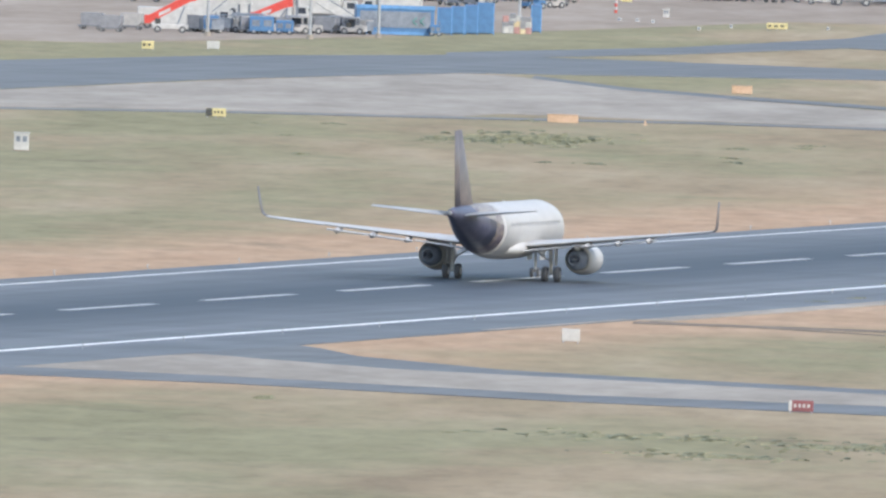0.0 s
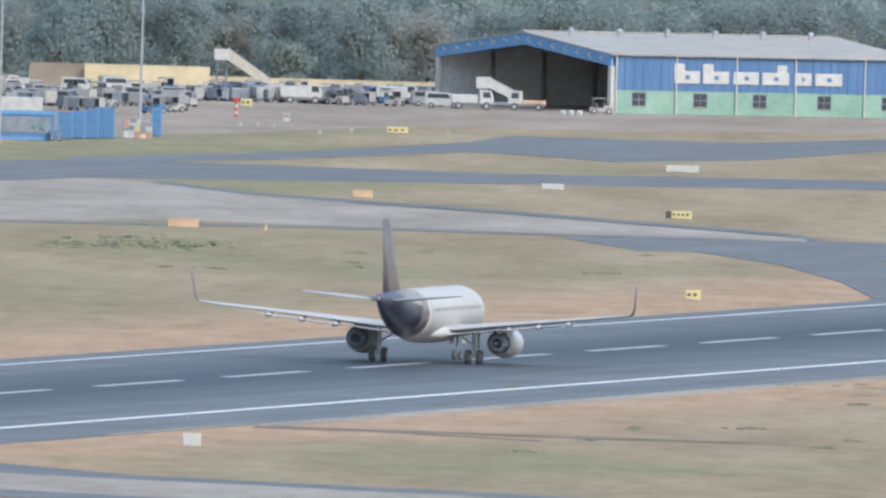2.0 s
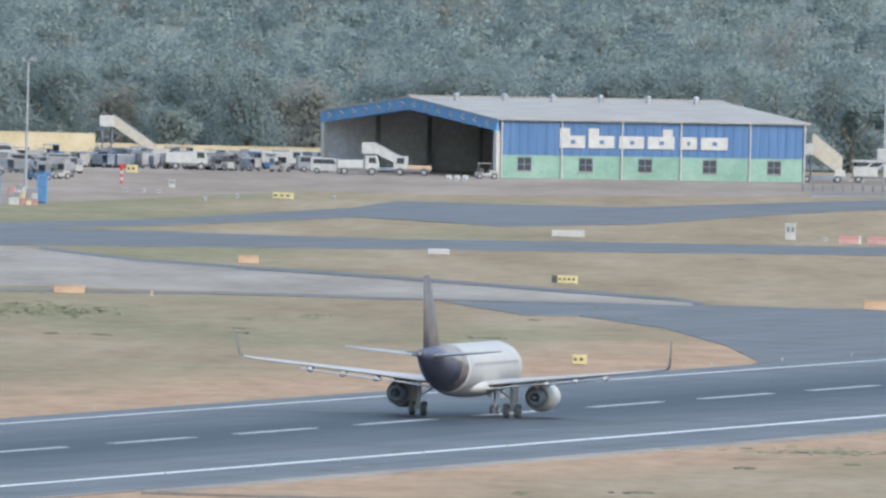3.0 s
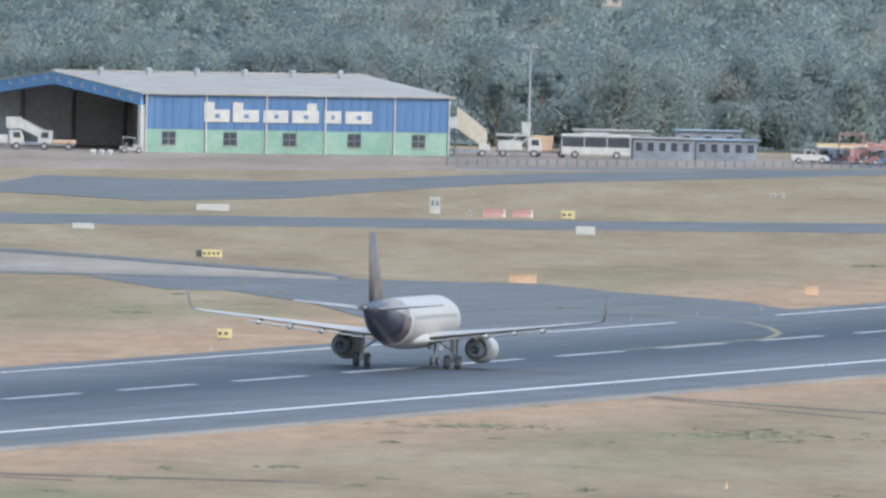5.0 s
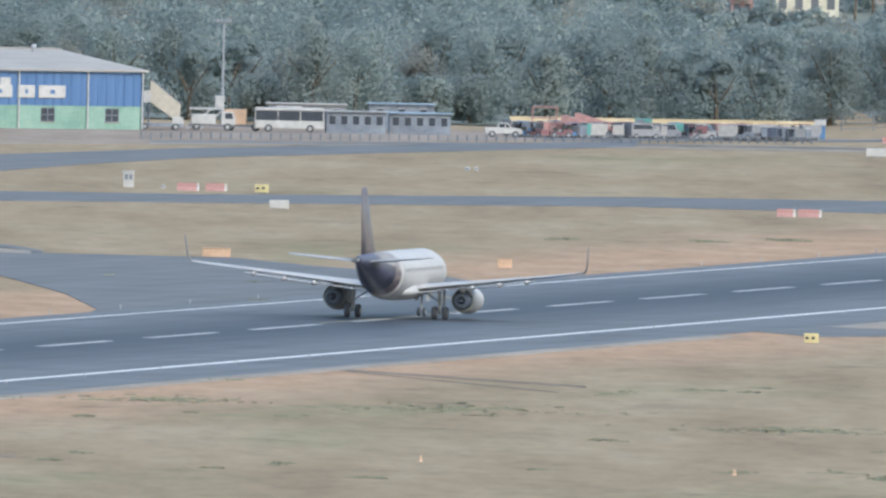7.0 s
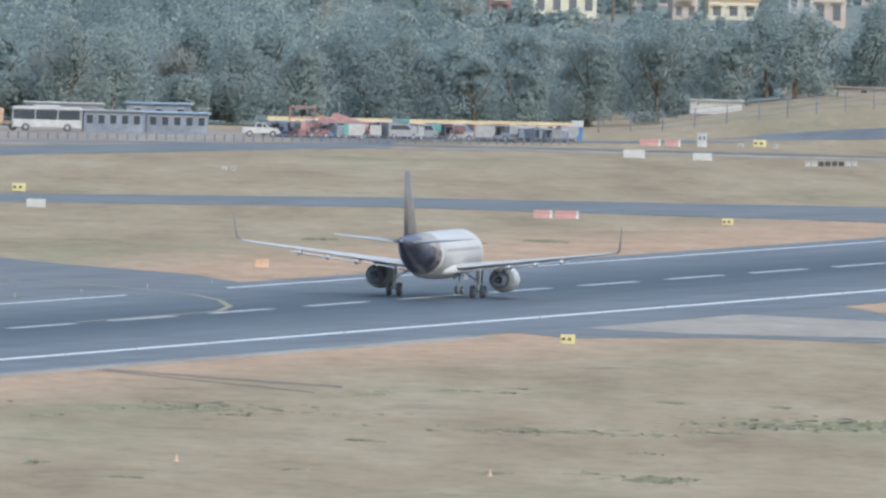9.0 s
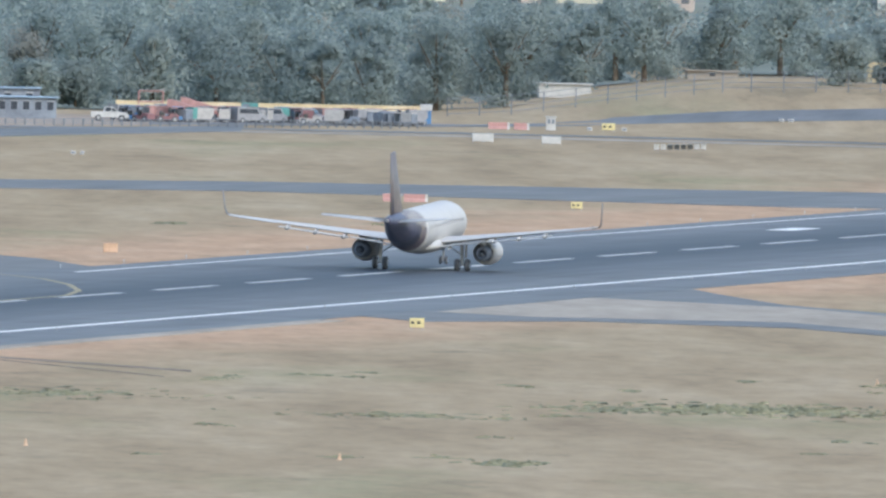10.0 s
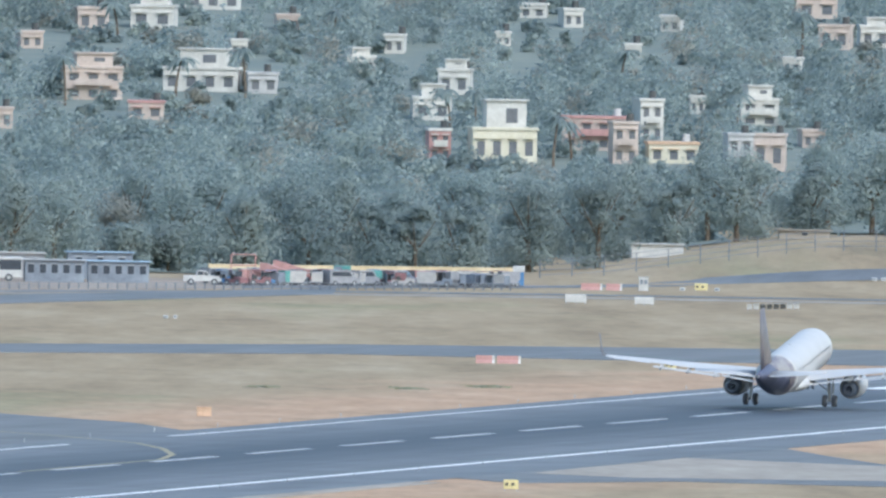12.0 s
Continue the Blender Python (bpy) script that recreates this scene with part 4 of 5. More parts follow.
for k in range(-24, 25):
    for c in (-26.0, 26.5):
        p = on_runway(k * 30.0 + 8, c, 0.06)
        e = thing("edge_light", "small pale runway edge light on a stub", "runway light", Matrix.Translation(p), "runway edge lights")
        part("stub", rod((0, 0, 0), (0, 0, 0.25), 0.04, 0.03, 6), GALVANISED, e)
        part("lens", rod((0, 0, 0.251), (0, 0, 0.36), 0.07, 0.05, 8), SILVER_GLASS, e)
# striped post with red top
rp = thing("striped_post", "red and white striped warning post", "post", at(-81.8, 4068))
for i in range(5):
    part("band", rod((0, 0, i * 0.36), (0, 0, i * 0.36 + 0.355), 0.17, seg=10), RED if i % 2 == 0 else WHITE, rp)
part("head", box(-0.28, -0.2, 1.8, 0.28, 0.2, 2.2, 0.04), RED, rp)


# ---- lamp masts ----
def lamp_mast(x, y, high, heads):
    m = thing("lamp_mast", "tall slim galvanised floodlight mast on the apron", "lamp mast", at(x, y), "floodlight masts")
    part("foot", rod((0, 0, -0.05), (0, 0, 0.5), 0.4, 0.3, 10), CONCRETE, m)
    part("pole", rod((0, 0, 0.5), (0, 0, high), 0.17, 0.1, 12), GALVANISED, m)
    arm = part("crossarm", box(-0.75, -0.05, high - 0.05, 0.75, 0.05, high + 0.05), GALVANISED, m)
    for k in heads:
        part("floodlight", box(k * 0.72 - 0.18, -0.35, high + 0.06, k * 0.72 + 0.18, 0.1, high + 0.4, 0.05), GALVANISED, arm, "pale floodlight head")


for a in ((-108.8, 3823, 17.6), (-102.2, 3844, 17.6), (-89.4, 3932, 15.0), (-119.5, 3822, 17.6)):
    lamp_mast(*a, (-0.8, 0.5, 0.95))
lamp_mast(3.2, 4246, 12.0, (-0.95, -0.35, 0.35, 0.95))


# ---- ground vehicles ----
def wheels(parent, spots, r=0.4, w=0.25):
    for x, y in spots:
        t = part("wheel", rod((x, y - w / 2, r), (x, y + w / 2, r), r, seg=14), TYRE, parent)
        part("rim", rod((x, y - w / 2 - 0.01, r), (x, y + w / 2 + 0.01, r), r * 0.5, seg=10), METAL, t)


def prism(prof, y0, y1):
    """A side profile in x and z, drawn out across y."""
    return loft([[(x, y, z) for x, z in prof] for y in (y0, y1)])


def pickup(x, y, turn=0.0, mat=None):
    v = thing("pickup_truck", "white double-cab pickup truck parked by the fence", "pickup truck", at(x, y, turn))
    part("body", prism([(-2.15, 0.45), (2.1, 0.45), (2.15, 0.75), (1.95, 1.0), (0.95, 1.1), (-2.15, 1.1)], -0.85, 0.85), mat or WHITE, v)
    cab = part("cab", prism([(-0.75, 1.101), (0.95, 1.101), (0.4, 1.65), (-0.6, 1.68)], -0.78, 0.78), mat or WHITE, v)
    part("side_window", prism([(-0.6, 1.14), (0.1, 1.14), (0.1, 1.58), (-0.52, 1.58)], -0.8, 0.8), GLASS_DARK, cab)
    part("side_window", prism([(0.2, 1.14), (0.72, 1.14), (0.35, 1.56), (0.2, 1.58)], -0.8, 0.8), GLASS_DARK, cab)
    part("bumper", box(2.1, -0.8, 0.42, 2.25, 0.8, 0.62, 0.04), GREY_SHEET, v)
    wheels(v, [(sx, sy) for sx in (-1.35, 1.35) for sy in (-0.78, 0.78)], 0.38)


def bus(x, y, turn=0.0):
    v = thing("apron_bus", "white apron bus with a dark window band", "bus", at(x, y, turn))
    part("body", box(-4.0, -1.2, 0.4, 4.0, 1.2, 1.35, 0.08), WHITE, v)
    part("window_band", box(-3.95, -1.17, 1.352, 3.95, 1.17, 2.45), GLASS_DARK, v, "dark glazing")
    roof = part("roof", box(-4.0, -1.2, 2.452, 4.0, 1.2, 2.8, 0.08), WHITE, v)
    part("air_conditioner", box(-1.5, -0.8, 2.801, 1.5, 0.8, 3.0, 0.06), WHITE, roof)
    for i in range(4):
        part("window_pillar", box(-3.98 + i * 2.6, -1.21, 1.35, -3.88 + i * 2.6, -1.171, 2.45), WHITE, v)
    wheels(v, [(sx, sy) for sx in (-2.4, 2.4) for sy in (-1.1, 1.1)], 0.45)


def cab_truck(name, label, x, y, turn, cab_mat, load, load_mat, length=5.6):
    """A lorry: cab, chassis and a load given as a list of boxes."""
    v = thing(name, label, "truck", at(x, y, turn))
    part("chassis", box(-length / 2, -0.9, 0.5, length / 2, 0.9, 0.75), DARK_METAL, v)
    cab = part("cab", prism([(length / 2 - 1.6, 0.751), (length / 2, 0.751), (length / 2 + 0.02, 1.4), (length / 2 - 0.25, 2.2), (length / 2 - 1.6, 2.25)], -0.95, 0.95), cab_mat, v)
    part("windscreen", prism([(length / 2 + 0.03, 1.42), (length / 2 - 0.23, 2.12), (length / 2 - 0.3, 2.1), (length / 2 - 0.04, 1.4)], -0.85, 0.85), GLASS_DARK, cab)
    part("side_window", prism([(length / 2 - 1.2, 1.4), (length / 2 - 0.3, 1.4), (length / 2 - 0.42, 2.05), (length / 2 - 1.2, 2.05)], -0.97, 0.97), GLASS_DARK, cab)
    for b in load:
        part("load_body", box(*b, 0.05), load_mat, v)
    wheels(v, [(sx * length * 0.33, sy) for sx in (-1, 1) for sy in (-0.85, 0.85)], 0.45)
    return v


def stairs(x, y, turn, high, run, label, guard=1.0, mat=None):
    """A truck-mounted passenger stair, rising towards -x."""
    v = thing("passenger_stairs", label, "passenger stairs", at(x, y, turn))
    part("chassis", box(-run / 2, -1.0, 0.45, run / 2, 1.0, 0.8), GREY_SHEET, v)
    n = 16
    fl = bmesh.new()
    for i in range(n):
        a = run / 2 - 0.4 - (run - 2.0) * i / n
        add_box(fl, a - (run - 2.0) / n, -0.8, 0.8 + (high - 0.8) * i / n, a, 0.8, 0.8 + (high - 0.8) * (i + 1) / n)
    flight = part("flight", fl, WHITE, v, "white stair flight")
    x1, x0 = -run / 2 + 1.6, run / 2 - 0.4
    for s in (-0.86, 0.86):
        part("side_panel", prism([(x0, 0.75), (x0, 0.75 + guard), (x1, high + guard), (x1, high - 0.2)], s - 0.03, s + 0.03), mat or WHITE, flight)
        part("handrail", rod((x0, s, 0.85 + guard), (x1, s, high + guard + 0.1), 0.05, seg=6), GREY_SHEET, flight)
    plat = part("platform", box(-run / 2, -0.9, high - 0.2, x1, 0.9, high), WHITE, v)
    part("platform_guard", box(-run / 2, -0.92, high, x1, -0.86, high + 1.1), WHITE, plat)
    part("platform_guard", box(-run / 2, 0.86, high, x1, 0.92, high + 1.1), WHITE, plat)
    for sx in (-run / 2 + 0.3, x1 - 0.2):
        for s in (-0.7, 0.7):
            part("support", rod((sx, s, 0.8), (sx, s, high - 0.2), 0.07, seg=6), GREY_SHEET, v)
    part("driver_cab", prism([(run / 2 - 1.3, 0.801), (run / 2, 0.801), (run / 2 - 0.1, 1.5), (run / 2 - 1.3, 1.7)], -1.0, -0.9), WHITE, v)
    wheels(v, [(sx * run * 0.33, sy) for sx in (-1, 1) for sy in (-0.9, 0.9)], 0.42)


def belt_loader(x, y, turn, mat, reach=5.2, rise=2.1):
    v = thing("belt_loader", "red and white baggage belt loader parked on the apron", "belt loader", at(x, y, turn), "belt loaders")
    part("chassis", box(-1.9, -0.8, 0.4, 1.9, 0.8, 0.9, 0.06), WHITE, v)
    bm = bmesh.new()
    prof = [(-reach / 2, 0.92), (-reach / 2 + 0.5, 0.92), (reach / 2 - 0.6, 0.95 + rise), (reach / 2, 1.0 + rise)]
    loft([[(px, -0.5, z), (px, 0.5, z), (px, 0.5, z + 0.9), (px, -0.5, z + 0.9)] for px, z in prof], bm=bm)
    belt = part("conveyor", bm, mat, v, "red conveyor")
    part("stripe", loft([[(px, -0.52, z + 0.25), (px, -0.502, z + 0.25), (px, -0.502, z + 0.6), (px, -0.52, z + 0.6)] for px, z in ((-reach * 0.22, 0.92 + rise * 0.23), (0, 0.92 + rise * 0.47))]), WHITE, belt)
    part("lift_arm", rod((0.8, 0, 0.9), (1.5, 0, 1.0 + rise * 0.75), 0.1, seg=6), GREY_SHEET, v)
    part("seat", box(-1.6, -0.75, 0.901, -1.0, -0.3, 1.5, 0.05), BLACK_SIGN, v)
    wheels(v, [(sx, sy) for sx in (-1.3, 1.3) for sy in (-0.75, 0.75)], 0.36)


def baggage_cart(mat):
    v = thing("baggage_cart", "small canopied baggage cart parked in a row", "baggage cart", None, "parked baggage carts")
    part("deck", box(-1.2, -0.7, 0.4, 1.2, 0.7, 0.5, 0.02), GREY_SHEET, v)
    part("canopy", box(-1.2, -0.72, 1.45, 1.2, 0.72, 1.56, 0.04), mat, v)
    part("end_panel", box(-1.2, -0.7, 0.5, -1.14, 0.7, 1.45), GREY_SHEET, v)
    part("end_panel", box(1.14, -0.7, 0.5, 1.2, 0.7, 1.45), GREY_SHEET, v)
    part("curtain", box(-0.2, -0.7, 0.5, 1.13, -0.66, 1.445), mat, v)
    part("drawbar", rod((1.2, 0, 0.35), (2.0, 0, 0.25), 0.04, seg=5), DARK_METAL, v)
    wheels(v, [(sx, sy) for sx in (-0.8, 0.8) for sy in (-0.6, 0.6)], 0.25, 0.15)
    return v


def tractor(mat):
    v = thing("baggage_tractor", "small airport baggage tractor parked among carts", "tractor", None, "parked tractors")
    part("body", prism([(-1.3, 0.3), (1.3, 0.3), (1.3, 0.95), (0.3, 1.05), (0.2, 0.7), (-1.3, 0.8)], -0.6, 0.6), mat, v)
    part("seat", box(-0.8, -0.3, 0.75, -0.3, 0.3, 1.25, 0.05), BLACK_SIGN, v)
    part("roof", box(-1.1, -0.62, 1.75, 0.5, 0.62, 1.83, 0.03), mat, v)
    for sx in (-1.0, 0.4):
        for sy in (-0.55, 0.55):
            part("roof_post", rod((sx, sy, 0.75), (sx, sy, 1.76), 0.035, seg=5), DARK_METAL, v)
    part("windscreen", box(0.38, -0.5, 1.0, 0.42, 0.5, 1.7), GLASS_DARK, v)
    wheels(v, [(sx, sy) for sx in (-0.85, 0.85) for sy in (-0.6, 0.6)], 0.36, 0.2)
    return v


def dolly(mat):
    v = thing("container_dolly", "flat steel dolly with a box container", "container dolly", None, "parked dollies")
    part("deck", box(-1.3, -0.8, 0.3, 1.3, 0.8, 0.45, 0.02), DARK_METAL, v)
    part("container", prism([(-0.9, 0.451), (0.9, 0.451), (1.25, 0.9), (1.25, 1.75), (-1.0, 1.75), (-1.0, 0.8)], -0.75, 0.75), mat, v, "box container")
    wheels(v, [(sx, sy) for sx in (-0.9, 0.9) for sy in (-0.65, 0.65)], 0.2, 0.14)
    return v


def van(mat):
    v = thing("van", "small pale van parked on the apron", "van", None, "parked vans")
    part("body", prism([(-2.0, 0.35), (2.0, 0.35), (2.05, 0.9), (1.3, 1.15), (0.75, 1.8), (-2.0, 1.85)], -0.8, 0.8), mat, v)
    part("side_window", prism([(-1.7, 1.15), (0.95, 1.15), (0.6, 1.65), (-1.7, 1.68)], -0.82, 0.82), GLASS_DARK, v)
    part("windscreen", prism([(1.3, 1.18), (0.8, 1.76), (0.86, 1.78), (1.36, 1.2)], -0.7, 0.7), GLASS_DARK, v)
    wheels(v, [(sx, sy) for sx in (-1.3, 1.3) for sy in (-0.72, 0.72)], 0.33, 0.2)
    return v


pick = random.Random(7)
SILVER = plain("silver_paint", (0.3, 0.3, 0.31), 0.45, 0.2)
DULL_WHITE = plain("dull_white", (0.42, 0.4, 0.37), 0.6)
DULL_GREEN = plain("dull_green", (0.12, 0.3, 0.27), 0.6)
makers = [baggage_cart(DULL_WHITE), baggage_cart(SILVER), baggage_cart(GREY_SHEET), tractor(DULL_WHITE), tractor(GREY_SHEET), dolly(SILVER), dolly(DULL_WHITE), van(WHITE), van(SILVER), tractor(BLUE)]
homes = [(-118, 4100), (-116, 4160), (-110, 4180), (-104, 4140), (-100, 4190), (-112, 4130), (-97, 4170), (-103, 4215), (-99.5, 4236), (-93, 4200)]
for v, (x, y) in zip(makers, homes):
    v.matrix_basis = at(x, y, pick.uniform(-60, 60))
spots = []
for i in range(130):  # crowded equipment park at the west end
    x = -150 + i * 0.48 + pick.uniform(-1, 1)
    y = pick.choice((4085, 4110, 4135, 4160, 4185, 4210, 4232)) + pick.uniform(-6, 6)
    spots.append((x, y, pick.choice((0, 0, 2, 3, 3, 4, 5, 6, 6, 7, 8, 9))))
for i in range(64):  # row of carts along the low wall
    spots.append((-89 + i * 0.43 + pick.uniform(-0.3, 0.3), pick.choice((4186, 4205, 4224, 4238)) + pick.uniform(-3, 3), pick.choice((1, 0, 4, 9, 5, 2, 3, 6, 0))))
for x, y, k in spots:
    copy_thing(makers[k], at(x, y, pick.uniform(-70, 70)))
for x, y in ((-76.6, 4184), (-65.9, 4203)):
    cab_truck("box_truck", "white box truck parked before the low wall", x, y, 4, WHITE, [(-2.6, -1.0, 0.76, 0.9, 1.0, 2.0)], WHITE, 4.4)
stairs(-84.4, 4238, 4, 4.2, 7.0, "pale mobile passenger stairs parked by the boundary wall", 1.2, CREAM_PAINT)

# group beside the blue containers
stairs(-109.6, 3884, 6, 4.1, 7.6, "white mobile passenger stairs beside blue containers")
belt_loader(-124.0, 3838, 4, RED, 5.4, 2.4)
cab_truck("white_truck", "low white box truck behind the belt loader", -125.2, 3862, 2, WHITE, [(-3.0, -1.1, 0.5, 2.9, 1.1, 2.3)], WHITE, 6.0)
belt_loader(-114.6, 3878, 6, RED, 4.6, 1.5)
cab_truck("tow_truck", "white and maroon service truck with a dark tank", -117.2, 3858, 178, WHITE, [(-2.4, -0.9, 0.76, 0.9, 0.9, 2.0)], GREY_SHEET, 5.0)
cab_truck("white_truck", "large white catering truck with a box body", -121.5, 3885, 2, WHITE, [(-3.2, -1.2, 0.76, 1.4, 1.2, 3.1)], WHITE, 6.6)
cab_truck("white_truck", "large white catering truck with a box body", -114.5, 3905, -3, WHITE, [(-3.2, -1.2, 0.76, 1.4, 1.2, 3.0)], WHITE, 6.6)
cab_truck("orange_truck", "small truck with an orange and white box", -119.5, 4230, 3, WHITE, [(-2.6, -1.0, 0.76, 0.9, 1.0, 2.6)], ORANGE, 4.6)
for x, y, k in ((-133.5, 4045, 7), (-132.5, 3845, 5), (-128.5, 3850, 6), (-130, 3832, 5), (-111.5, 3862, 4), (-113.2, 3866, 1), (-107.2, 3866, 4), (-105.3, 3862, 3), (-103.2, 3872, 0)):
    copy_thing(makers[k], at(x, y, pick.uniform(-15, 15)))


def power_unit(x, y, w, h, turn=0.0):
    v = thing("power_unit", "dark blue ground power unit on small wheels", "power unit", at(x, y, turn), "ground power units")
    body = part("housing", box(-w / 2, -0.7, 0.3, w / 2, 0.7, h, 0.06), BLUE, v)
    for k in (-1, 1):
        part("louvre", box(k * w * 0.24 - w * 0.16, -0.73, h * 0.45, k * w * 0.24 + w * 0.16, -0.701, h * 0.8), GREY_SHEET, body)
    part("exhaust_stack", rod((w * 0.3, 0, h), (w * 0.3, 0, h + 0.45), 0.07, seg=8), DARK_METAL, v)
    part("tow_bar", rod((w / 2, 0, 0.35), (w / 2 + 0.9, 0, 0.2), 0.05, seg=6), DARK_METAL, v)
    wheels(v, [(sx * w * 0.32, sy) for sx in (-1, 1) for sy in (-0.6, 0.6)], 0.28, 0.18)


for a in ((-114.6, 3846, 2.6, 1.9, 4), (-112.2, 3848, 1.8, 1.5, -3), (-119.9, 3846, 1.6, 1.8, 2), (-96.8, 3868, 1.2, 1.2, 0)):
    power_unit(*a)
for i in range(30):
    x = -121.5 + i * 0.58 + pick.uniform(-0.3, 0.3)
    copy_thing(makers[pick.choice((0, 3, 4, 5, 6, 2))], at(x, 3842 + (x + 121) * 1.6 + pick.uniform(-4, 14), pick.uniform(-40, 40)))
for x, y, turn in ((-119.0, 3930, 3), (-110.5, 3950, -4), (-104.0, 3965, 176)):
    cab_truck("white_truck", "large white catering truck with a box body", x, y, turn, WHITE, [(-3.2, -1.2, 0.76, 1.4, 1.2, 3.1)], WHITE, 6.6)
stairs(-118.6, 3868, 176, 3.0, 4.6, "grey-white mobile stairs among parked ground equipment")


def blue_shelter(x, y, w, h):
    v = thing("blue_shelter", "long dark blue sheet-metal shelter on the apron", "shelter", at(x, y, 6))
    part("body", box(-w / 2, 0, 0, w / 2, 3.0, h, 0.04), BLUE, v)
    part("top_rail", box(-w / 2 - 0.08, -0.1, h - 0.35, w / 2 + 0.08, -0.002, h + 0.05), PALE_BLUE, v)
    part("foot_rail", box(-w / 2 - 0.05, -0.1, 0.05, w / 2 + 0.05, -0.002, 0.35), PALE_BLUE, v)
    # flat panel on the closed front; its dark colour gives the opening's shade
    part("recess", box(-w / 2 + 0.4, -0.06, 0.8, w / 2 - 0.4, -0.003, h - 0.6), GREY_SHEET, v, "dark panel for the shade in the front opening")
    for i in range(2):
        c = bmesh.new()
        q = w * 0.22 + i * 0.8
        add_rod(c, (q + 0.45, -0.1, 1.9), (q, -0.1, 1.5), 0.07, seg=4)
        add_rod(c, (q, -0.1, 1.5), (q + 0.45, -0.1, 1.1), 0.07, seg=4)
        part("chevron", c, DULL_GREEN, v, "small green chevron")


blue_shelter(-101.1, 3868, 8.3, 3.1)
for i, (x, y, w, h) in enumerate(((-96.2, 3880, 1.5, 2.9), (-94.9, 3884, 1.3, 3.0), (-93.5, 3886, 1.3, 3.2), (-92.1, 3890, 1.7, 3.4), (-87.2, 3912, 1.0, 3.0))):
    v = thing("blue_container", "tall blue cargo container standing on the apron", "container", at(x, y, 5), "blue containers")
    part("body", box(-w / 2, -0.8, 0.1, w / 2, 0.8, h, 0.05), BLUE if i % 2 else BLUE_SHEET, v)
    part("door", box(-w / 2 + 0.08, -0.85, 0.2, w / 2 - 0.08, -0.802, h - 0.15), BLUE, v)
    for sx in (-1, 1):
        part("corner_post", box(sx * w / 2 - 0.06, -0.86, 0, sx * w / 2 + 0.06, -0.801, h + 0.03), PALE_BLUE, v)
for i in range(9):
    x, y = -90.2 + (i % 5) * 0.62, 3902 + (i // 5) * 8
    v = thing("stacked_crates", "stack of pale boxes and pallets on the apron", "crate stack", at(x, y, pick.uniform(-8, 8)), "crate stacks")
    z = 0
    for k in range(pick.randint(2, 4)):
        hh = pick.uniform(0.45, 0.85)
        part("crate", box(-0.3, -0.4, z, 0.3, 0.4, z + hh - 0.02, 0.03), pick.choice((WHITE, SALMON, CREAM, SILVER)), v)
        z += hh

# hangar mouth
stairs(-54.0, 4186, 4, 2.5, 5.4, "white mobile stairs standing in the hangar's mouth")
cab_truck("loader_truck", "white loader truck standing before the hangar", -57.0, 4176, 3, WHITE, [(-2.4, -1.0, 0.76, 0.6, 1.0, 1.7)], WHITE, 4.8)
cab_truck("flat_truck", "white and orange flat truck before the hangar", -50.8, 4178, 178, WHITE, [(-2.2, -0.9, 0.76, 0.4, 0.9, 1.2)], ORANGE, 4.2)
for x, y, k in ((-60.4, 4180, 7), (-62.2, 4190, 8), (-42.2, 4168, 3)):
    copy_thing(makers[k], at(x, y, pick.uniform(-10, 10)))
for i in range(3):
    b = thing("concrete_block", "small white-painted concrete block", "block", at(-46.4 + i * 0.95, 4160), "white blocks")
    part("block", box(-0.32, -0.3, 0, 0.32, 0.3, 0.5, 0.05), WHITE, b)

# row between the hangar and the wall
stairs(-4.0, 4202, 5, 3.4, 5.4, "beige covered mobile stairs beside the hangar's end", 2.3, CREAM_PAINT)
cab_truck("catering_truck", "white high-lift truck with open lattice deck", 2.0, 4206, 2, WHITE, [(-2.4, -1.0, 0.76, 0.4, 1.0, 1.9)], WHITE, 5.4)
lift = thing("lift_deck", "white loading platform on raised arms", "loading platform", at(1.4, 4214))
part("deck", box(-2.0, -0.9, 2.3, 2.0, 0.9, 2.55, 0.03), WHITE, lift)
for a, b in (((-2.2, 0), (0.4, 2.3)), ((-0.9, 0), (1.9, 2.3)), ((1.9, 0), (1.9, 2.3))):
    part("arm", rod((a[0], -0.8, a[1]), (b[0], -0.8, b[1]), 0.12, seg=6), WHITE, lift)
part("cabin", box(0.9, -0.7, 2.552, 2.0, 0.7, 3.9, 0.08), WHITE, lift)
cab_truck("orange_truck", "white truck with an orange box end", 5.6, 4208, 178, WHITE, [(-0.4, -1.0, 0.76, 2.2, 1.0, 2.5)], ORANGE, 4.4)
bus(10.9, 4207, 2)
pickup(35.6, 4203, 2)


def site_shed(x, y, w, h, mat, roof_mat, n, label):
    v = thing("site_shed", label, "shed", at(x, y, 3))
    part("wall", box(-w / 2, 0, 0, w / 2, 3, h), mat, v)
    roof = part("roof", prism([(-w / 2 - 0.25, h), (w / 2 + 0.25, h), (w / 2 + 0.25, h + 0.12), (-w / 2 - 0.25, h + 0.12)], -0.35, 3.3), roof_mat, v)
    for i in range(n):
        q = -w / 2 + w * (i + 0.5) / n
        o = part("window", box(q - 0.35, -0.03, h * 0.42, q + 0.35, -0.002, h * 0.82), GLASS_DARK, v, "dark opening")
        part("window_frame", box(q - 0.42, -0.05, h * 0.82, q + 0.42, -0.031, h * 0.87), GALVANISED, o)
    return v


site_shed(-127.0, 4040, 6.0, 5.0, WHITE, WHITE, 1, "tall white shed beside the equipment park")
site_shed(18.6, 4206, 6.8, 2.5, GREY_SHEET, GALVANISED, 5, "long grey sheet shed with dark openings")
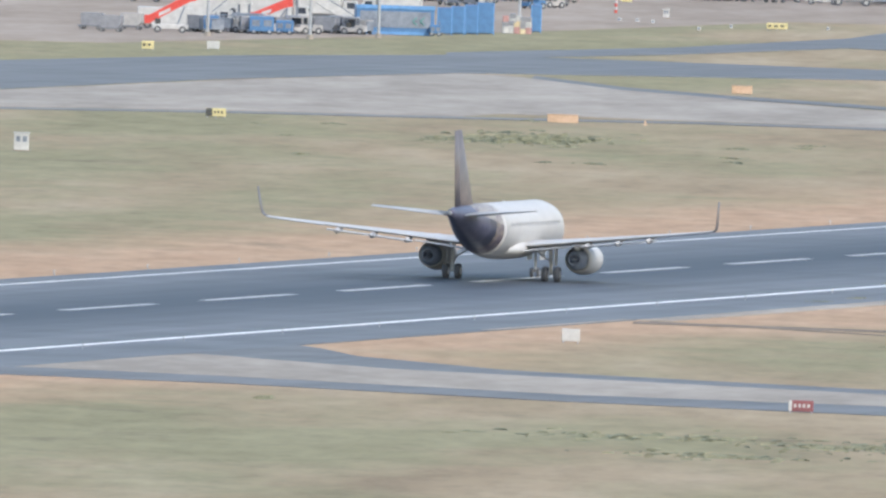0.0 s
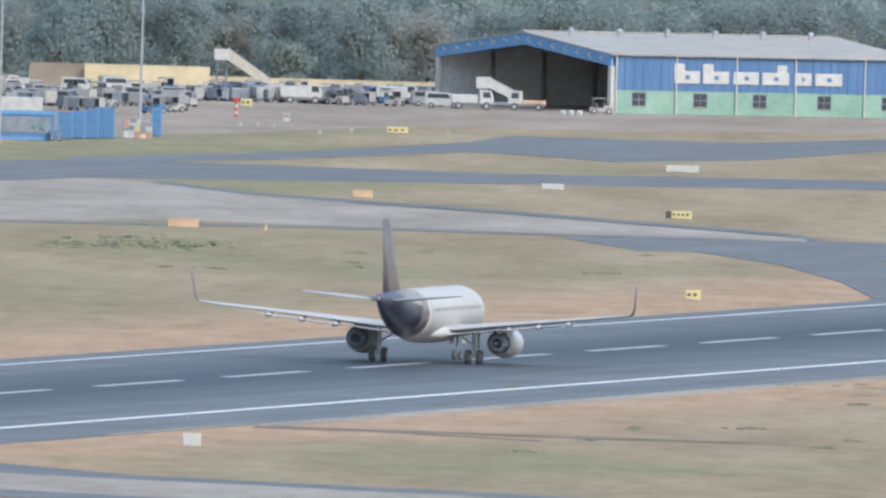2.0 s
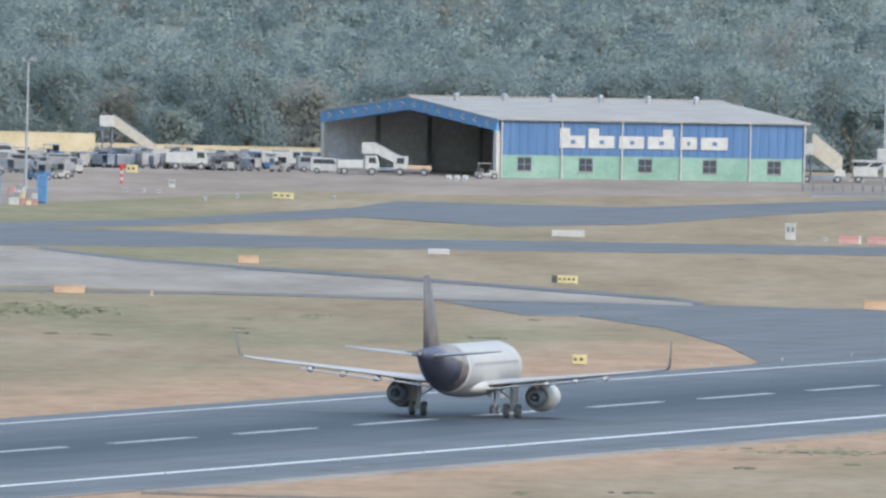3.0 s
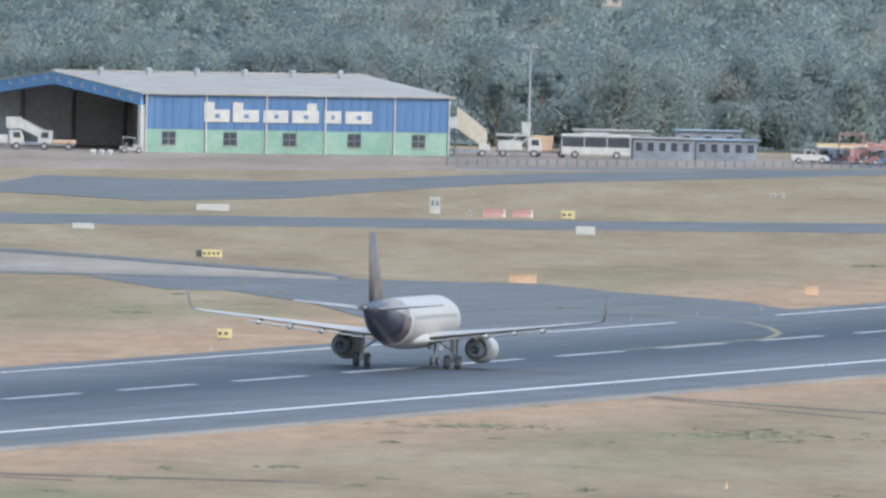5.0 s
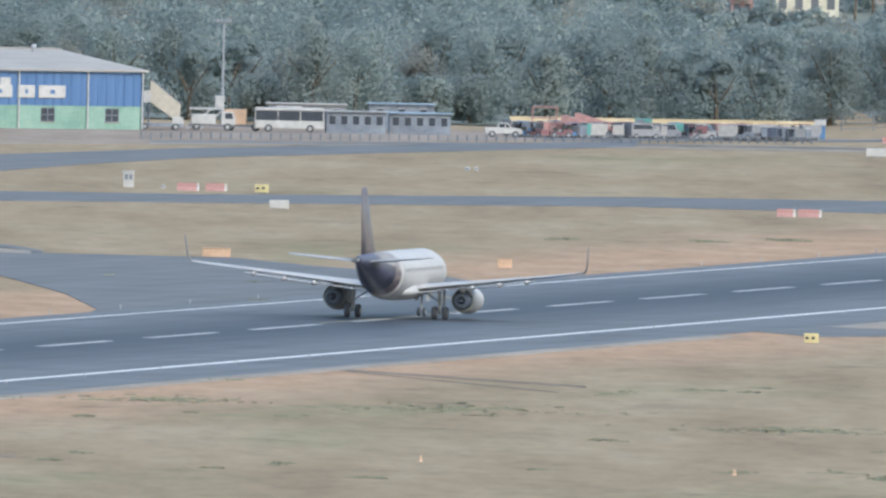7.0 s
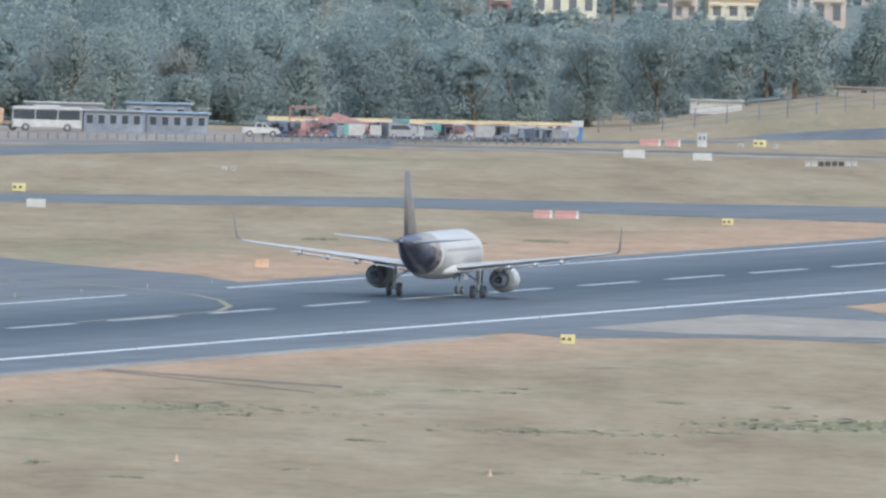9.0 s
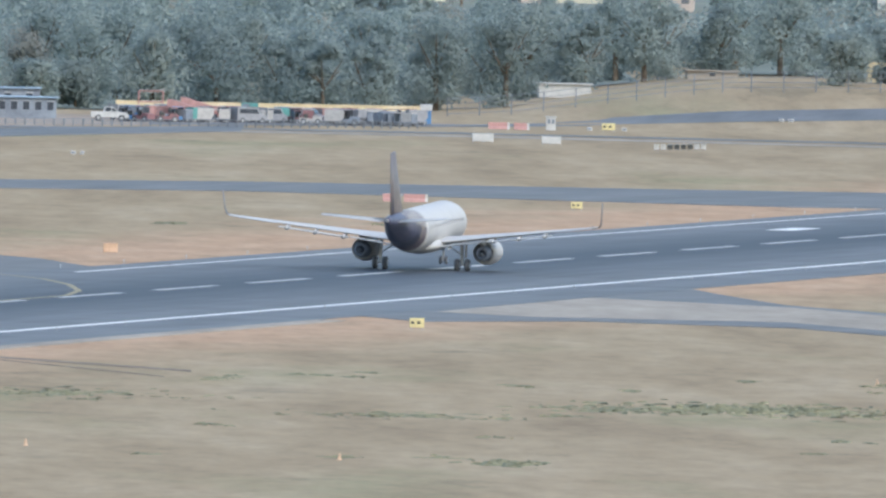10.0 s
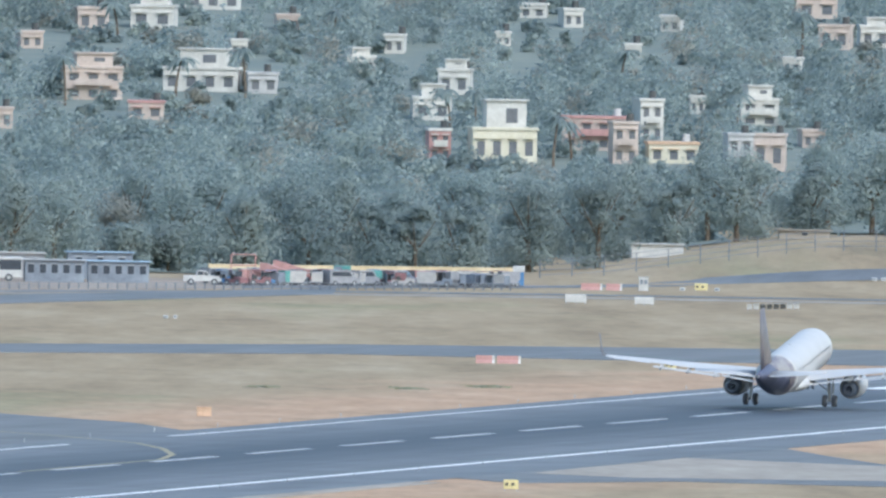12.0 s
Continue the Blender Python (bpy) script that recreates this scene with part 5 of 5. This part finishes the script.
site_shed(26.0, 4210, 7.0, 2.4, GREY_SHEET, FADED_BLUE, 5, "long grey sheet shed with a pale blue roof")
site_shed(13.0, 4232, 9.0, 2.9, SILVER, WHITE, 4, "shed with a pale bright roof behind the bus")
site_shed(24.0, 4234, 7.5, 3.1, GREY_SHEET, FADED_BLUE, 3, "shed with a pale blue lean-to roof")

# stored equipment along the east wall
frame_red = thing("red_frame", "red steel lattice frame standing among stored equipment", "steel frame", at(40.5, 4226))
for sx in (-1.4, 1.4):
    for sy in (-0.7, 0.7):
        part("upright", rod((sx, sy, 0), (sx, sy, 3.3), 0.09, seg=6), SALMON, frame_red)
for z in (0.9, 2.0, 3.25):
    for sy in (-0.7, 0.7):
        part("crossbar", rod((-1.4, sy, z), (1.4, sy, z), 0.08, seg=6), SALMON, frame_red)
belt_loader(46.0, 4216, 176, SALMON, 4.2, 0.9)
belt_loader(44.0, 4210, 170, SALMON, 3.4, 0.7)
MAROON = plain("maroon_paint", (0.24, 0.12, 0.12), 0.6)
extra = [dolly(SALMON), tractor(MAROON), dolly(DULL_GREEN), baggage_cart(MAROON), tractor(SALMON)]
for i, v in enumerate(extra):
    v.matrix_basis = at(41.5 + i * 5.5, 4212 + i * 2, pick.uniform(-30, 30))
for i in range(14):
    copy_thing(pick.choice(extra), at(39 + i * 2.3 + pick.uniform(-0.6, 0.6), 4212 + i + pick.uniform(-3, 5), pick.uniform(-50, 50)))
for i in range(13):
    x = 38.5 + i * 2.5 + pick.uniform(-0.4, 0.4)
    k = pick.choice((0, 3, 4, 6, 9, 4))
    copy_thing(makers[k], at(x, 4207 + (x - 38) * 0.4 + pick.uniform(-4, 10), pick.uniform(-50, 50)))
for i in range(46):
    x = 37.5 + i * 0.75 + pick.uniform(-0.4, 0.4)
    copy_thing(pick.choice(extra[1:4] + [makers[2], makers[4], makers[6], makers[1], makers[0], makers[8], makers[5]]), at(x, 4204 + (x - 38) * 0.5 + pick.uniform(-3, 16), pick.uniform(-60, 60)))
for x, w, h, mat in ((48.8, 2.2, 1.6, GREY_SHEET), (52.0, 2.0, 2.1, DULL_GREEN), (57.3, 2.2, 1.3, SALMON), (60.4, 1.6, 1.6, WHITE), (62.6, 1.9, 1.7, GREY_SHEET), (67.0, 1.5, 1.5, SILVER)):
    v = thing("storage_container", "small weathered storage container by the wall", "container", at(x, 4226 + (x - 40) * 0.3), "storage containers")
    part("body", box(-w / 2, -0.9, 0.08, w / 2, 0.9, h, 0.04), mat, v)
    part("door", box(-w / 2 + 0.15, -0.95, 0.15, -0.02, -0.902, h - 0.1), GREY_SHEET, v)
    part("door", box(0.02, -0.95, 0.15, w / 2 - 0.15, -0.902, h - 0.1), mat, v)
v = thing("blue_cabin", "small blue and white cabin at the wall's end", "cabin", at(72.6, 4238))
part("body", box(-0.6, -0.6, 0, 0.6, 0.6, 1.6, 0.05), BLUE, v)
part("roof", box(-0.7, -0.7, 1.602, 0.7, 0.7, 2.3, 0.05), WHITE, v)
site_shed(91.0, 4350, 6.2, 1.6, WHITE, WHITE, 0, "low white shed under trees on the bank")
site_shed(108.5, 4350, 6.0, 1.0, CONCRETE, CONCRETE, 1, "low pale wall-like shed on the bank")


# ---- houses on the hill ----
PEACH = speckled("peach_plaster", [(0.45, 0.37, 0.31), (0.52, 0.43, 0.36), (0.58, 0.49, 0.42)], 2, 0.85)
PALE_PLASTER = speckled("pale_plaster", [(0.5, 0.475, 0.42), (0.57, 0.545, 0.485), (0.64, 0.62, 0.56)], 2, 0.85)
YELLOW_PLASTER = speckled("yellow_plaster", [(0.56, 0.51, 0.38), (0.63, 0.58, 0.44), (0.68, 0.63, 0.5)], 2, 0.85)
GREY_PLASTER = speckled("grey_plaster", [(0.36, 0.35, 0.34), (0.45, 0.44, 0.42), (0.52, 0.51, 0.48)], 2, 0.85)


LOTS = []
HOUSE_GLASS = plain("house_glass", (0.15, 0.155, 0.165), 0.25)


def house(x, y, w, h, mat, label, storeys=2, turn=0.0, upper=0.0, upper_mat=None, band=None, sink=3.0):
    """A flat-roofed plastered house: storeys with windows, sun shades, parapet, a stair head or upper room on the roof."""
    LOTS.append((x, y, w))
    g = terrain(x, y)
    v = thing("house", label, "house", pose(x, y, g, 0, 0, turn), "houses on the hill")
    deep = 6.0
    wall = part("wall", box(-w / 2, 0, -sink, w / 2, deep, h), mat, v)
    part("parapet", box(-w / 2 - 0.15, -0.2, h + 0.002, w / 2 + 0.15, deep + 0.15, h + 0.35), band or mat, v)
    sh = h / storeys
    n = max(2, int(w / 2.0))
    for s in range(storeys):
        for i in range(n):
            q = -w / 2 + w * (i + 0.5) / n
            z0 = s * sh + sh * 0.25
            part("window", box(q - w / n * 0.24, -0.03, z0, q + w / n * 0.24, -0.002, z0 + sh * 0.42), HOUSE_GLASS, wall)
            part("sun_shade", box(q - w / n * 0.34, -0.45, z0 + sh * 0.5, q + w / n * 0.34, -0.002, z0 + sh * 0.5 + 0.1), band or mat, wall)
    if storeys > 1:
        part("balcony", box(-w * 0.32, -0.9, sh - 0.12, w * 0.32, -0.003, sh + 0.02), band or mat, v)
        part("balcony_front", box(-w * 0.32, -0.95, sh + 0.021, w * 0.32, -0.85, sh + 0.75), band or mat, v)
    if upper:
        part("roof_room", box(-w * 0.28, 0.8, h + 0.353, w * 0.34, deep - 0.5, h + upper), upper_mat or mat, v)
        part("room_roof", box(-w * 0.32, 0.5, h + upper + 0.002, w * 0.38, deep - 0.3, h + upper + 0.2), upper_mat or mat, v)
        part("roof_room_window", box(w * 0.02, 0.77, h + 0.9, w * 0.2, 0.798, h + upper * 0.75), HOUSE_GLASS, v)
    part("water_tank", rod((w * 0.3, deep * 0.7, h + 0.36), (w * 0.3, deep * 0.7, h + 1.3), 0.5, 0.45, 10), WHITE if w > 5 else BLACK_SIGN, v, "rooftop water tank")
    return v


W2 = "pale plastered flat-roofed house among hillside trees"
house(77.6, 4648, 8.2, 4.3, YELLOW_PLASTER, "yellow plastered house with balcony and roof room", 1, 6, 3.7, PALE_PLASTER)
house(89.6, 4676, 8.6, 4.2, PEACH, "peach-coloured flat-roofed house with red balcony band", 2, -4, 0.0, None, SALMON)
house(93.0, 4650, 3.2, 5.2, PEACH, "narrow peach-coloured plastered house", 2, 5, 0, None)
house(97.2, 4694, 3.0, 5.4, PALE_PLASTER, "narrow tall white house among hillside trees", 2, 10)
house(99.2, 4652, 6.4, 2.6, YELLOW_PLASTER, "low yellow and orange house with dark openings", 1, 4, 0, None, ORANGE)
house(107.2, 4630, 3.2, 5.2, GREY_PLASTER, "grey plastered house rising behind dark trees", 2, 5)
house(111.0, 4640, 4.2, 4.6, PEACH, "low peach house behind dark trees", 1, -3)
house(25.7, 4760, 7.6, 4.2, PEACH, "peach-coloured flat-roofed house among hillside trees", 2, 5, 1.9)
house(39.8, 4780, 9.8, 3.0, PALE_PLASTER, W2, 1, -5, 2.6)
house(48.0, 4778, 4.0, 2.6, GREY_PLASTER, "grey plastered house among hillside trees", 1, 8)
house(32.4, 4722, 4.6, 2.3, PEACH, "small house with a pale red roof edge", 1, 0, 0, None, SALMON)
house(26.3, 4898, 4.2, 3.0, PEACH, "small peach house high on the hill", 1, 4)
house(34.2, 4904, 5.8, 3.0, PALE_PLASTER, W2, 1, -6, 1.4)
house(42.7, 4944, 7.6, 2.6, PALE_PLASTER, W2, 1, 2, 1.2)
house(61.4, 4824, 3.8, 2.0, PALE_PLASTER, W2, 1, 12, 1.2)
house(66.2, 4862, 2.6, 2.4, PALE_PLASTER, W2, 1, -4)
house(69.4, 4652, 2.8, 3.8, SALMON, "narrow pale red brick house", 2, 4, 0, None, PALE_PLASTER)
house(69.5, 4730, 5.0, 2.9, PALE_PLASTER, W2, 1, 3, 1.8)
house(73.0, 4782, 4.2, 3.2, PALE_PLASTER, W2, 1, -5, 1.4)
house(111.9, 4730, 5.0, 3.4, PALE_PLASTER, W2, 2, 8, 1.8)
house(125.3, 4884, 4.2, 3.2, PEACH, "small peach house high on the hill", 1, -6)
house(131.0, 4890, 4.0, 2.8, PALE_PLASTER, W2, 1, 3, 1.2)
house(124.5, 4946, 5.6, 2.8, PEACH, "small peach house high on the hill", 1, 5)
house(91.1, 4920, 2.6, 2.4, PALE_PLASTER, W2, 1, 7)
house(85.9, 4938, 3.6, 1.8, PALE_PLASTER, W2, 1, -4)
house(117.9, 4688, 2.9, 2.2, PEACH, "small peach house among trees", 1, 5)
house(104.3, 4752, 1.9, 2.2, PALE_PLASTER, W2, 1, 0)
house(138.5, 4624, 5.0, 8.5, PALE_PLASTER, "tall white apartment house behind the trees", 3, 5)
for x, y, w, h in ((18.0, 4860, 3.0, 2.2), (52.5, 4905, 3.0, 2.0), (13.5, 4700, 3.2, 2.6), (45.5, 4850, 2.2, 2.2), (81.0, 4880, 2.0, 1.8), (98.0, 4860, 2.2, 1.8), (118.5, 4835, 2.4, 2.0), (104.0, 4915, 2.6, 2.0), (133.5, 4780, 4.0, 2.6)):
    house(x, y, w, h, PALE_PLASTER if w < 2.7 else PEACH, "small far house half hidden by trees", 1, pick.uniform(-10, 10))


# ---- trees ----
def hazed_leaf_material(name, a, b, c):
    """Matt dry-season leaves with haze painted in as a pale blue-grey cast over green."""
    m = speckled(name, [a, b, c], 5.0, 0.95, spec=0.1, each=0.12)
    p = m.node_tree.nodes["Principled BSDF"]
    n, l = m.node_tree.nodes, m.node_tree.links
    thin = n.new("ShaderNodeBsdfTranslucent")
    l.new(p.inputs["Base Color"].links[0].from_socket, thin.inputs["Color"])
    both = n.new("ShaderNodeMixShader")
    both.inputs[0].default_value = 0.55
    l.new(p.outputs[0], both.inputs[1])
    l.new(thin.outputs[0], both.inputs[2])
    l.new(both.outputs[0], n["Material Output"].inputs["Surface"])
    return m


# lighter and bluer than foliage: haze is part of these colours
LEAF = hazed_leaf_material("hazed_leaves_green", (0.325, 0.372, 0.352), (0.352, 0.395, 0.36), (0.382, 0.418, 0.365))
LEAF_DRY = hazed_leaf_material("hazed_leaves_dry", (0.375, 0.375, 0.33), (0.4, 0.39, 0.335), (0.42, 0.405, 0.34))
LEAF_DARK = hazed_leaf_material("hazed_leaves_dark", (0.28, 0.328, 0.316), (0.3, 0.346, 0.324), (0.322, 0.364, 0.328))


def leaf_cloud(rng, lobes, per, size, verts, faces):
    """Loose clouds of small bent leaf sprays, denser towards the outside of each billow, turned every way."""
    for cx, cy, cz, rx, ry, rz in lobes:
        for i in range(per):
            c, w = rng.uniform(-0.85, 1), rng.uniform(0, 2 * math.pi)
            q = math.sqrt(1 - c * c)
            d = Vector((q * math.cos(w), q * math.sin(w), c))
            k = rng.random() ** 0.45 * rng.uniform(0.88, 1.14)
            p = Vector((cx + d.x * rx * k, cy + d.y * ry * k, cz + d.z * rz * k))
            nrm = (d * 0.8 + Vector((rng.gauss(0, 0.3), rng.gauss(0, 0.3), rng.gauss(0.35, 0.3)))).normalized()
            s = size * rng.uniform(0.55, 1.3)
            a = nrm.orthogonal().normalized() * s
            b = nrm.cross(a).normalized() * s * rng.uniform(0.5, 1.0)
            n0 = len(verts)
            verts += [(p - a)[:], (p - b + nrm * s * 0.25)[:], (p + a)[:], (p + b - nrm * s * 0.15)[:]]
            faces.append((n0, n0 + 1, n0 + 2, n0 + 3))


def leaf_mesh(name, verts, faces, leaf):
    me = bpy.data.meshes.new(name)
    me.from_pydata(verts, [], faces)
    me.materials.append(leaf)
    return me


def crown_lobes(rng, h, spread, n, big=(0.26, 0.36, 0.5, 0.62)):
    """Billows of a crown: large ones within, smaller ones towards its top and sides."""
    out = []
    for i in range(n):
        k = (i + rng.random()) / n
        z = h * (0.05 + 0.83 * k)
        r = spread * 0.78 * math.sqrt(max(0.04, 1 - (2 * k - 0.75) ** 2 / 1.7)) * math.sqrt(rng.random())
        w = rng.uniform(0, 2 * math.pi)
        s = rng.choice(big) * rng.uniform(0.85, 1.15) * spread
        out.append((r * math.cos(w), r * math.sin(w), z, s * 1.15, s * 1.15, s * rng.uniform(0.75, 1.0)))
    return out


def build_tree(seed, h, spread, leaf, lobes=19, per=270):
    rng = random.Random(seed)
    t = thing("tree", "broad leafy tree standing behind the boundary wall", "tree", None, "trees behind the wall")
    bm = bmesh.new()
    add_rod(bm, (0, 0, -0.4), (0.1, 0, h * 0.38), 0.034 * h, 0.02 * h, 8)
    for i in range(6):
        w = i * 1.05 + rng.uniform(-0.3, 0.3)
        z = h * rng.uniform(0.25, 0.4)
        add_rod(bm, (0.05, 0, z), (spread * 0.6 * math.cos(w), spread * 0.6 * math.sin(w), h * rng.uniform(0.55, 0.8)), 0.014 * h, 0.004 * h, 5)
    part("trunk", bm, BARK, t)
    verts, faces = [], []
    leaf_cloud(rng, crown_lobes(rng, h, spread, lobes), per, 0.2, verts, faces)
    c = new("crown", leaf_mesh("crown", verts, faces, leaf))
    c.parent = t
    return t


tree_rng = random.Random(11)
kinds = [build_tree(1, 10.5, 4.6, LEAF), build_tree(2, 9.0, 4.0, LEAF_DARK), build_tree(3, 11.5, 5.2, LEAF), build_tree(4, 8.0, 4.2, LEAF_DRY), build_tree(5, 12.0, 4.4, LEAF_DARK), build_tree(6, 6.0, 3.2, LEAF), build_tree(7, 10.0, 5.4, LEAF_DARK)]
first = [(-150, 4330), (-128, 4345), (-98, 4350), (-42, 4360), (-20, 4340), (20, 4330), (60, 4345)]
for k, (x, y) in zip(kinds, first):
    k.matrix_basis = at(x, y, 40)
n_tree = 0
for row, (y0, gap) in enumerate(((4296, 6.8), (4335, 6.8), (4385, 7.6), (4425, 7.6))):
    x = -190 + row * 2.0
    while x < 178:
        x += gap * tree_rng.uniform(0.7, 1.3)
        y = y0 + tree_rng.uniform(-14, 14)
        if row == 0 and (x < -62 and tree_rng.random() < 0.2 or x > 72):
            continue
        if row == 1 and 84 < x < 118:
            continue
        k = tree_rng.choice((0, 1, 2, 4, 5, 6, 1, 2) if tree_rng.random() < 0.9 else (3,))
        if 121 < x < 140:  # a lower gap before the tall house
            k = 5
        copy_thing(kinds[k], at(x, y, tree_rng.uniform(0, 360)))
        n_tree += 1


HILL_FLOOR = speckled("hill_floor", [(0.18, 0.205, 0.18), (0.205, 0.225, 0.188), (0.235, 0.25, 0.2)], 9, 1.0, spec=0.2)


def hill_floor():
    """Leaf litter and scrub floor of the wooded slope, just over the ground sheet."""
    bm = bmesh.new()
    xs, ys = range(-320, 321, 16), range(4290, 5051, 20)
    grid = [[bm.verts.new((x, y, terrain(x, y) + 0.12)) for x in xs] for y in ys]
    for r, q in zip(grid, grid[1:]):
        for i in range(len(r) - 1):
            if min(v.co.y for v in (r[i], q[i])) < 4390 and r[i].co.x > 60:
                continue
            bm.faces.new((r[i], r[i + 1], q[i + 1], q[i]))
    tagged(part("hillside", bm, HILL_FLOOR), "scrub-covered floor of the wooded hillside", "hillside", kind="structure")


hill_floor()


def hill_woods():
    """Trees and scrub that cover the far slope, too many to count."""
    rng = random.Random(5)
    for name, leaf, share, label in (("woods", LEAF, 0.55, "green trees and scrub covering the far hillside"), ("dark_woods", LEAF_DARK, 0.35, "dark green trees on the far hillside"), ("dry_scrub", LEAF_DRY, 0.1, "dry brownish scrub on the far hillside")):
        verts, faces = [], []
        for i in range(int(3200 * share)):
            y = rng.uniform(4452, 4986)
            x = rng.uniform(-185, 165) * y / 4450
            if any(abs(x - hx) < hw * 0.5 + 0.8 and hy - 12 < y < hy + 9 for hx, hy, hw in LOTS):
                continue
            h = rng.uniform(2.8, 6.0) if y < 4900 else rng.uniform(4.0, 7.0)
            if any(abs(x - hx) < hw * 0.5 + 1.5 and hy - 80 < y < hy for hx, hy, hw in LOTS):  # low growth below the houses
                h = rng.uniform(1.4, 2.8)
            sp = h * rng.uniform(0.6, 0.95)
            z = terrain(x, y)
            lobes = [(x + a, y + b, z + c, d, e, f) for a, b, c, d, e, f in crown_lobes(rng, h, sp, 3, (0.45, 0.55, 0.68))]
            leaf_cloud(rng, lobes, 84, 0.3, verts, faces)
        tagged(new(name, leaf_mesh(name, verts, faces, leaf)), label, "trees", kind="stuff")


hill_woods()


def palm(h, seed):
    """A coconut palm: leaning trunk, drooping feathered fronds."""
    rng = random.Random(seed)
    t = thing("palm_tree", "tall haze-pale palm among hillside houses", "palm tree", None, "palms on the hill")
    bm = bmesh.new()
    for i in range(5):
        add_rod(bm, (0.12 * i * i / 4, 0, h * i / 5 - (1 if i == 0 else 0)), (0.12 * (i + 1) ** 2 / 4, 0, h * (i + 1) / 5), 0.2 - 0.02 * i, 0.18 - 0.02 * i, 7)
    part("trunk", bm, BARK, t)
    top = Vector((0.75, 0, h))
    for i in range(15):
        w, rise, reach = i * 2.4, rng.uniform(-0.1, 0.9), rng.uniform(1.7, 2.4)
        bm = bmesh.new()
        prev = None
        for j in range(6):
            k = j / 5
            p = top + Vector((math.cos(w) * reach * k, math.sin(w) * reach * k, rise * k * 1.6 - 1.9 * k * k))
            s = Vector((-math.sin(w), math.cos(w), 0)) * 0.34 * math.sin(math.pi * (0.12 + 0.86 * k))
            row = [bm.verts.new(p - s - Vector((0, 0, 0.22))), bm.verts.new(p), bm.verts.new(p + s - Vector((0, 0, 0.22)))]
            if prev:
                for q in (0, 1):
                    bm.faces.new((prev[q], row[q], row[q + 1], prev[q + 1]))
            prev = row
        part("frond", bm, LEAF_DARK, t)
    return t


palm_a, palm_b = palm(6.5, 1), palm(5.0, 2)
palm_a.matrix_basis, palm_b.matrix_basis = at(83.6, 4640, 30), at(86.2, 4655, 200)
for x, y, turn, kind in ((74.4, 4690, 80, palm_a), (71.6, 4716, 150, palm_b), (36.5, 4770, 10, palm_b), (45.6, 4768, 220, palm_a), (103.0, 4672, 300, palm_b), (22.0, 4748, 120, palm_a), (108.6, 4716, 60, palm_b), (57.8, 4850, 40, palm_a), (95.2, 4800, 0, palm_b), (29.5, 4880, 190, palm_b), (120.5, 4860, 90, palm_a)):
    copy_thing(kind, at(x, y, turn))


# ---- motion ----
ROLL = [  # seconds, metres along the runway of the main wheels, nose-up degrees, height, bank to the right, wings bent up by lift, degrees
    (0.0, -316.8, 0, 0, 0.00, 0.00),
    (0.5, -290.1, 0, 0, 0.04, 0.05),
    (1.0, -264.5, 0, 0, 0.07, 0.10),
    (1.5, -237.1, 0, 0, 0.11, 0.15),
    (2.0, -210.4, 0, 0, 0.15, 0.20),
    (2.5, -181.6, 0, 0, 0.18, 0.25),
    (2.7, -170.4, 0, 0, 0.20, 0.27),
    (4.3, -78.5, 0, 0, 0.31, 0.46),
    (4.5, -66.1, 0, 0, 0.33, 0.48),
    (5.0, -36.9, 0, 0, 0.36, 0.54),
    (5.5, -5.4, 0, 0, 0.40, 0.60),
    (6.0, 25.0, 0, 0, 0.40, 0.67),
    (6.5, 57.8, 0, 0, 0.40, 0.75),
    (7.0, 88.8, 0, 0, 0.40, 0.82),
    (7.5, 122.3, 0, 0, 0.40, 0.90),
    (7.7, 135.1, 0, 0, 0.40, 0.93),
    (9.3, 239.7, 0.3, 0, 0.40, 1.17),
    (9.5, 253.3, 0.8, 0, 0.40, 1.20),
    (10.0, 286.0, 1.6, 0, 0.42, 1.48),
    (10.5, 322.3, 3.0, 0, 0.44, 1.76),
    (11.0, 357.0, 4.4, 0.04, 0.46, 2.04),
    (11.5, 393.6, 5.6, 0.22, 0.48, 2.32),
    (12.0, 429.4, 6.4, 0.25, 0.50, 2.60),
]


def motions():
    walk(airliner, [(t, Matrix.Translation(on_runway(s, 0, 0.06 + h)) @ pose(0, 0, 0, up, bank, -HEADING + 1.3)) for t, s, up, h, bank, bend in ROLL])
    for side, wing in WINGS:
        root = Matrix.Translation((side * 1.95, 0, 2.72))
        walk(wing, [(t, root @ Matrix.Rotation(radians(-side * bend), 4, "Y") @ root.inverted()) for t, s, up, h, bank, bend in ROLL])


motions()
